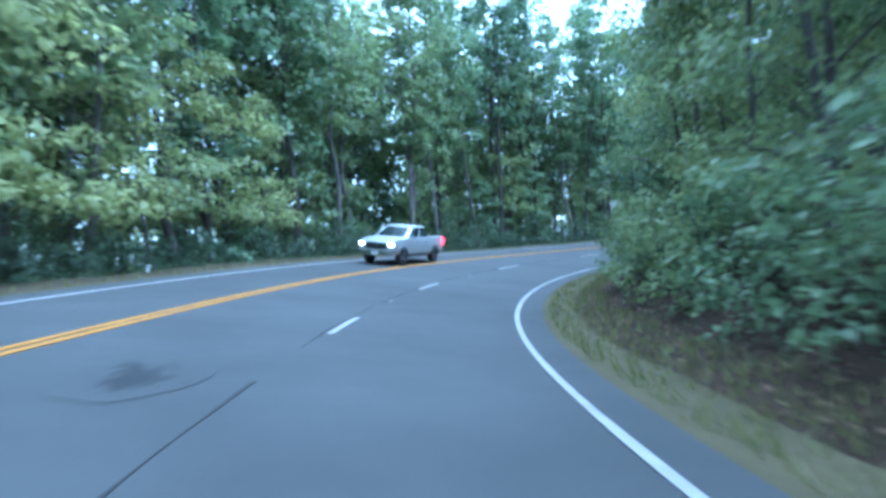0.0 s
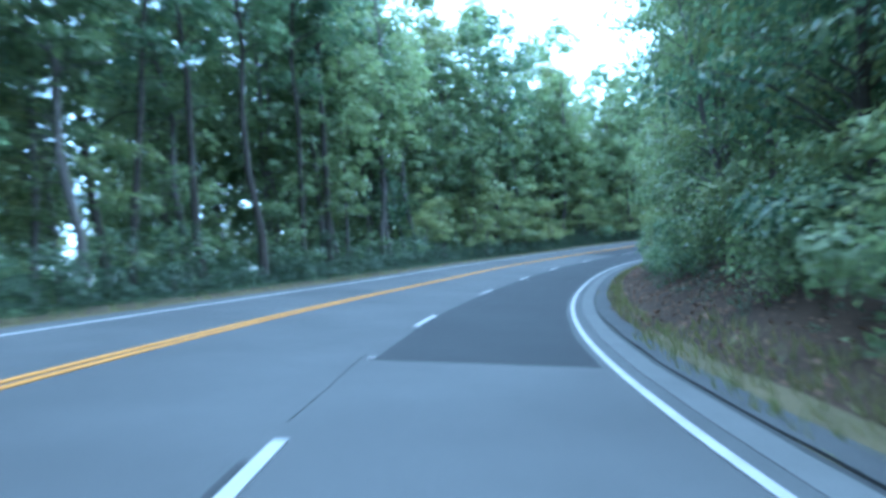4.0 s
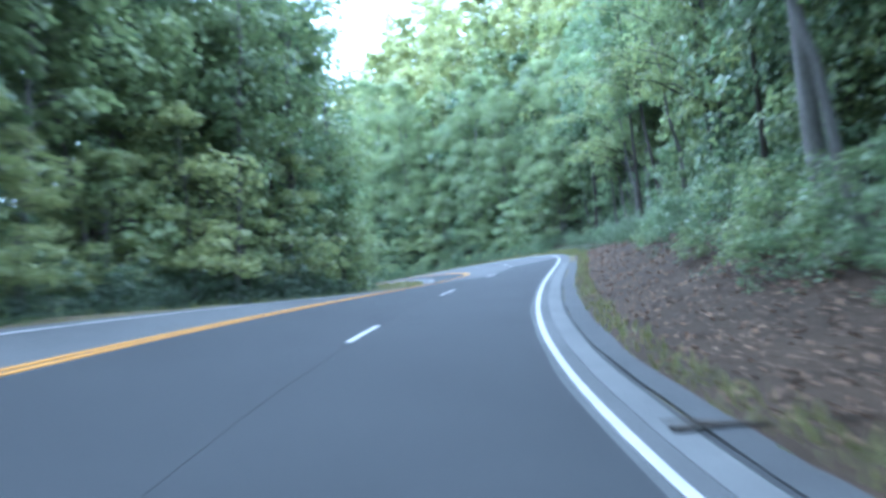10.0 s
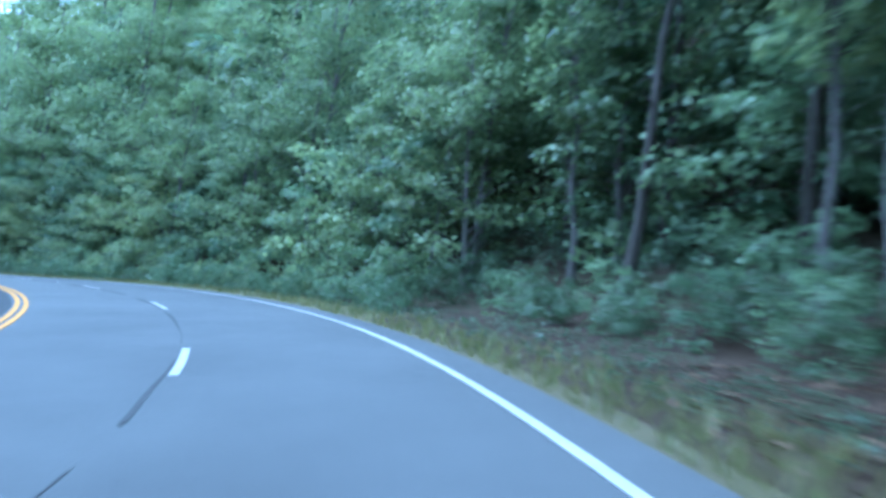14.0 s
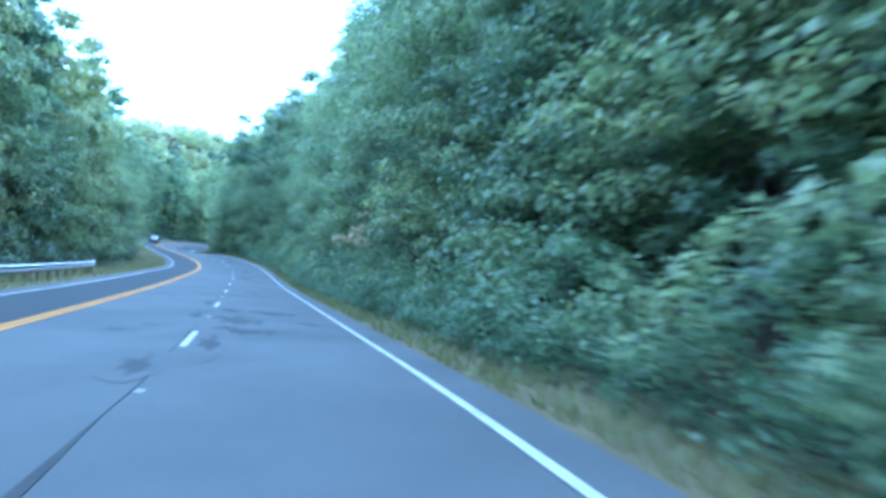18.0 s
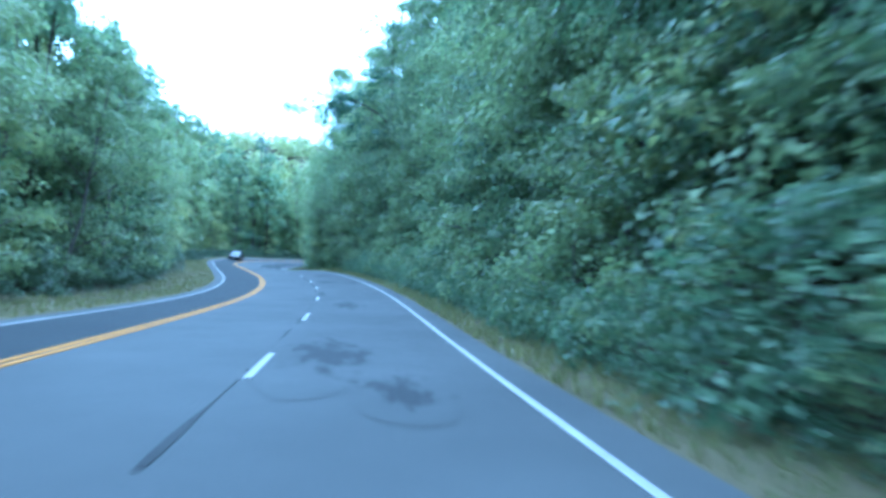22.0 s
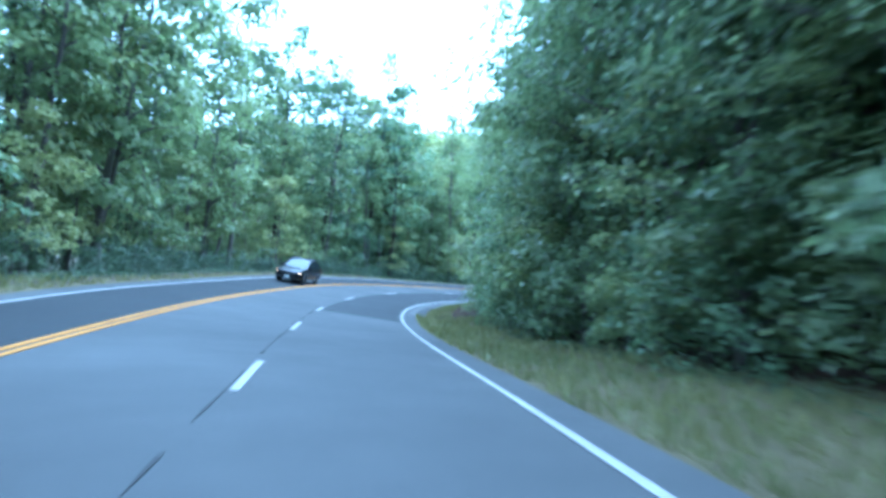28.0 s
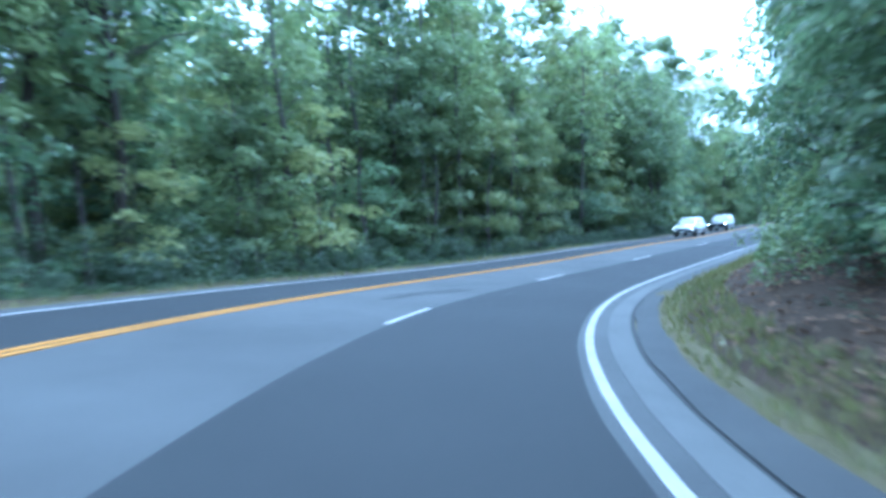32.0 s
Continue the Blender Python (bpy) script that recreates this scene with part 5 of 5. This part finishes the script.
# ---- guard rail along the drop on the left ----
def guard_rail(s0, s1, v):
    top = new("guard_rail")
    base = on_road(s0, v)
    top.matrix_world = Matrix.Translation(base)
    s = np.arange(s0, s1 + 0.1, 1.0)
    prof = [(0.0, 0.42), (0.06, 0.46), (0.06, 0.51), (0.0, 0.56), (0.0, 0.6), (0.06, 0.65), (0.06, 0.7), (0.0, 0.74)]
    verts, faces = [], []
    for q in s:
        # the last metres turn away from the road
        flare = max(0.0, q - (s1 - 6)) ** 2 * 0.02
        for o, h in prof:
            verts.append(tuple(on_road(q, v + o - flare, h) - base))
    n = len(prof)
    for k in range(len(s) - 1):
        for i in range(n - 1):
            faces.append((k * n + i, k * n + i + 1, (k + 1) * n + i + 1, (k + 1) * n + i))
    beam = mesh_object("beam", verts, faces, M_STEEL, top)
    beam.modifiers.new("thickness", "SOLIDIFY").thickness = 0.006
    for q in np.arange(s0 + 0.5, s1, 1.9):
        flare = max(0.0, q - (s1 - 6)) ** 2 * 0.02
        p = on_road(q, v - 0.14 - flare, 0.28) - base
        bm = box_bm(p.x, p.y, p.z, 0.15, 0.15, 1.0, 0.012)
        bmesh.ops.rotate(bm, verts=bm.verts[:], cent=p, matrix=Matrix.Rotation(radians(heading(q)), 3, "Z"))
        part("post", bm, M_WOODPOST, top, "", False)
    end = on_road(s1, v - 0.72, 0.58) - base
    part("end_piece", box_bm(end.x, end.y, end.z, 0.1, 0.3, 0.34, 0.03), M_STEEL, top, "rounded steel end")
    return tagged(top, "galvanised steel guard rail on wooden posts", "guard rail")


guard_rail(236, 279, -8.75)

# a pine at the verge with one long bough reaching out high over the road
def overhanging_pine(s, v):
    rng_b = np.random.default_rng(77)
    foot = on_road(s, v)
    base = np.array((foot.x, foot.y, land([foot.x], [foot.y])[0] - 0.1))
    tip = np.array(on_road(s + 1, -0.6)) + (0, 0, 15.6)
    trunk, crown = tree_parts(43, 24, 0.28, 0.5, 4.2, 44, 46, 0.4, M_NEEDLE, M_DARKBARK, "round", 0.0, 30, 1.15, 8, 0.35, 0.3)
    top = new("overhanging_pine")
    top.location = base
    for name, me in (("trunk", trunk), ("crown", crown)):
        new(name, me).parent = top
    tv, tf = [], []
    reach = tip - base
    start, mid = np.array((0, 0, 14.0)), np.array((reach[0] * 0.5, reach[1] * 0.5, 16.4))
    tube(tv, tf, [start, (start + mid) / 2 + (0, 0, 0.3), mid, (mid + reach) / 2 + (0, 0, 0.2), reach], [0.13, 0.11, 0.08, 0.05, 0.02], 6)
    knots = []
    for f in rng_b.uniform(0.45, 1.12, 30):
        c = mid + (reach - mid) * (f - 0.45) * 1.7 + rng_b.normal(0, 1, 3) * (1.0, 1.0, 0.75)
        tube(tv, tf, [mid + (reach - mid) * min(1.0, (f - 0.45) * 1.5), c], [0.03, 0.008], 4)
        knots.append(c)
    bough = mesh_object("bough", tv, tf, M_DARKBARK, top, True)
    knots = np.array(knots)
    away = np.tile(reach / np.linalg.norm(reach) * (1, 1, 0), (len(knots), 1))
    sprays = quick_mesh("bough_needles", leaf_cloud(rng_b, knots, np.full(len(knots), 0.75), away, 60, 0.3, 0.5, 0.35), M_NEEDLE)
    new("bough_needles", sprays).parent = top
    return tagged(top, "tall dark pine with a long bough reaching over the road", "tree")


overhanging_pine(339, 8.6)
# two broad trees whose boughs hang over the road's edges
KINDS["spreading_tree"] = ("broad tree with boughs hanging over the road", "tree", "spreading trees", [
    tree_parts(44, 17, 0.22, 0.45, 8.2, 26, 70, 0.19, M_LEAF, M_DARKBARK, "round", 0.0, 24, 1.15, 8, 0.4, boughs=3, corners=3),
    tree_parts(45, 15, 0.2, 0.42, 6.8, 24, 70, 0.17, M_LEAF_YELLOW, M_DARKBARK, "round", 0.0, 22, 1.1, 8, 0.4, boughs=3, corners=3)])
for s, v, k in ((139.0, -10.8, 0), (163.0, 11.2, 1), (188.0, 10.8, 1)):
    p = on_road(s, v)
    plant("spreading_tree", p.x, p.y, land([p.x], [p.y])[0] - 0.1, 0.4 + k, 1.15 - 0.15 * k, k)
# a young tree in rust-coloured leaf
KINDS["rust_tree"] = ("young tree in rust-coloured autumn leaf", "tree", "", [tree_parts(91, 4.6, 0.05, 0.55, 1.3, 12, 28, 0.24, M_LEAF_RUST, M_BARK, "full", 0.4, 8, 0.6, 6, 0.3)])
KINDS["russet_shrub"] = ("small shrub in dull red autumn leaf on the bank", "shrub", "russet shrubs", [tree_parts(92, 1.7, 0.025, 0.08, 1.1, 15, 22, 0.16, M_LEAF_RUSSET, M_BARK, "round", 0.2, 9, 0.5, 5)])
for s, v, sc in ((134.0, 9.2, 0.7), (136.0, 8.8, 0.65), (138.5, 8.4, 0.75)):
    p = on_road(s, v)
    plant("russet_shrub", p.x, p.y, land([p.x], [p.y])[0] - 0.05, s, sc, 0)
p = on_road(262.5, 6.9)
plant("rust_tree", p.x, p.y, p.z, 0.3, 1.0, 0)

# a stick that has fallen across the gutter
a, b = on_road(137.3, 3.95, 0.035), on_road(137.5, 5.2, 0.07)
m = (a + b) / 2 + Vector((0.05, 0.08, 0.03))
tv, tf = [], []
tube(tv, tf, [np.array(q - a) for q in (a, (a + m) / 2, m, b)], [0.035, 0.032, 0.028, 0.014], 6)
tube(tv, tf, [np.array(m - a), np.array(m - a) + (0.12, 0.3, 0.03), np.array(m - a) + (0.2, 0.55, 0.02)], [0.02, 0.014, 0.006], 5)
stick = mesh_object("fallen_branch", tv, tf, M_DARKBARK, None, True)
stick.location = a
tagged(stick, "dark fallen branch lying across the concrete gutter", "branch")


# ---- small growth and litter on the verges ----
def scatter(name, label, category, zones, make, mat):
    """Countless small pieces on the verge, joined. zones: (s0, s1, v0, v1, how many)."""
    rng = np.random.default_rng(17)
    rows = []
    for s0, s1, v0, v1, n in zones:
        s, v = rng.uniform(s0, s1, n), rng.uniform(v0, v1, n)
        p, r, b, d = road_frames(s)
        x, y = p[:, 0] + r[:, 0] * v, p[:, 1] + r[:, 1] * v
        side = np.clip(v, PAVED_LEFT - 2.5, PAVED_RIGHT + 2.5)
        z = p[:, 2] + b * side + outside(s, v)
        e = np.where(v > 0, v - PAVED_RIGHT, PAVED_LEFT - v)
        z += [(noise.noise((a * 0.9, c * 0.9, 0)) * 0.09 + noise.noise((a * 0.3, c * 0.3, 5)) * 0.2 * min(1, w / 3)) * min(1, w / 0.5) for a, c, w in zip(x, y, e)]
        rows.append(make(rng, np.column_stack([x, y, z])))
    return tagged(new(name, quick_mesh(name, np.concatenate(rows), mat)), label, category, kind="stuff")


def blades(rng, base):
    n = len(base)
    a = rng.uniform(0, 6.283, n)
    w = np.column_stack([np.cos(a), np.sin(a), np.zeros(n)]) * rng.uniform(0.012, 0.03, (n, 1))
    tip = base + np.column_stack([rng.normal(0, 0.07, n), rng.normal(0, 0.07, n), rng.uniform(0.07, 0.26, n)])
    base = base - (0, 0, 0.03)
    return np.stack([base - w, base + w, tip + w * 0.2, tip - w * 0.2], 1).reshape(-1, 3)


def flakes(rng, base):
    n = len(base)
    a = rng.uniform(0, 6.283, n)
    d = np.column_stack([np.cos(a), np.sin(a), rng.normal(0, 0.35, n)]) * rng.uniform(0.03, 0.07, (n, 1))
    w = np.column_stack([-np.sin(a), np.cos(a), rng.normal(0, 0.35, n)]) * rng.uniform(0.018, 0.045, (n, 1))
    c = base + (0, 0, 0.03)
    return np.stack([c - d, c + w, c + d, c - w], 1).reshape(-1, 3)


def sprays(rng, base):
    """Low weeds: broad leaves on short stalks."""
    n = len(base)
    k = 8
    q = np.repeat(base, k, 0)
    a = rng.uniform(0, 6.283, n * k)
    out = np.column_stack([np.cos(a), np.sin(a), rng.uniform(0.2, 1.1, n * k)]) * rng.uniform(0.07, 0.24, (n * k, 1))
    c = q + out * 0.8
    d = out * 0.5
    w = np.column_stack([-np.sin(a), np.cos(a), np.zeros(n * k)]) * rng.uniform(0.02, 0.045, (n * k, 1))
    return np.stack([c - d * 0.5, c + w, c + d * 0.5 - (0, 0, 0.04), c - w], 1).reshape(-1, 3)


scatter("grass", "dry grass along the pavement's edge", "grass", (
    (-15, 60, 4.4, 6.2, 5000), (60, 180, 4.75, 5.3, 3500), (180, 346, 4.25, 5.5, 13000), (346, 384, 4.25, 8.0, 9000), (385, 450, 4.8, 6.2, 5000),
    (-15, 172, -8.2, -7.4, 1800), (172, 350, -11.5, -7.4, 14000), (350, 374, -10.0, -7.4, 2000), (374, 450, -8.2, -7.4, 1500)), blades, M_GRASS)
scatter("fallen_leaves", "brown fallen leaves on the bank", "leaf litter", (
    (-10, 60, 5.2, 9.0, 4500), (60, 190, 4.9, 9.5, 24000), (385, 450, 5.4, 9.5, 9000)), flakes, M_DEADLEAF)
scatter("weeds", "low green weeds at the foot of the trees", "weeds", (
    (-10, 60, 6.4, 8.5, 350), (60, 95, 6.4, 9.5, 450), (95, 190, 7.4, 9.5, 500), (180, 346, 5.2, 6.6, 2600), (346, 384, 7.2, 8.4, 500), (385, 450, 7.0, 9.0, 350),
    (-15, 172, -10.4, -8.4, 3200), (345, 372, -12.0, -10.0, 300), (372, 470, -10.6, -8.3, 2200), (172, 345, -13.0, -11.0, 900)), sprays, M_BRAMBLE_DIM)
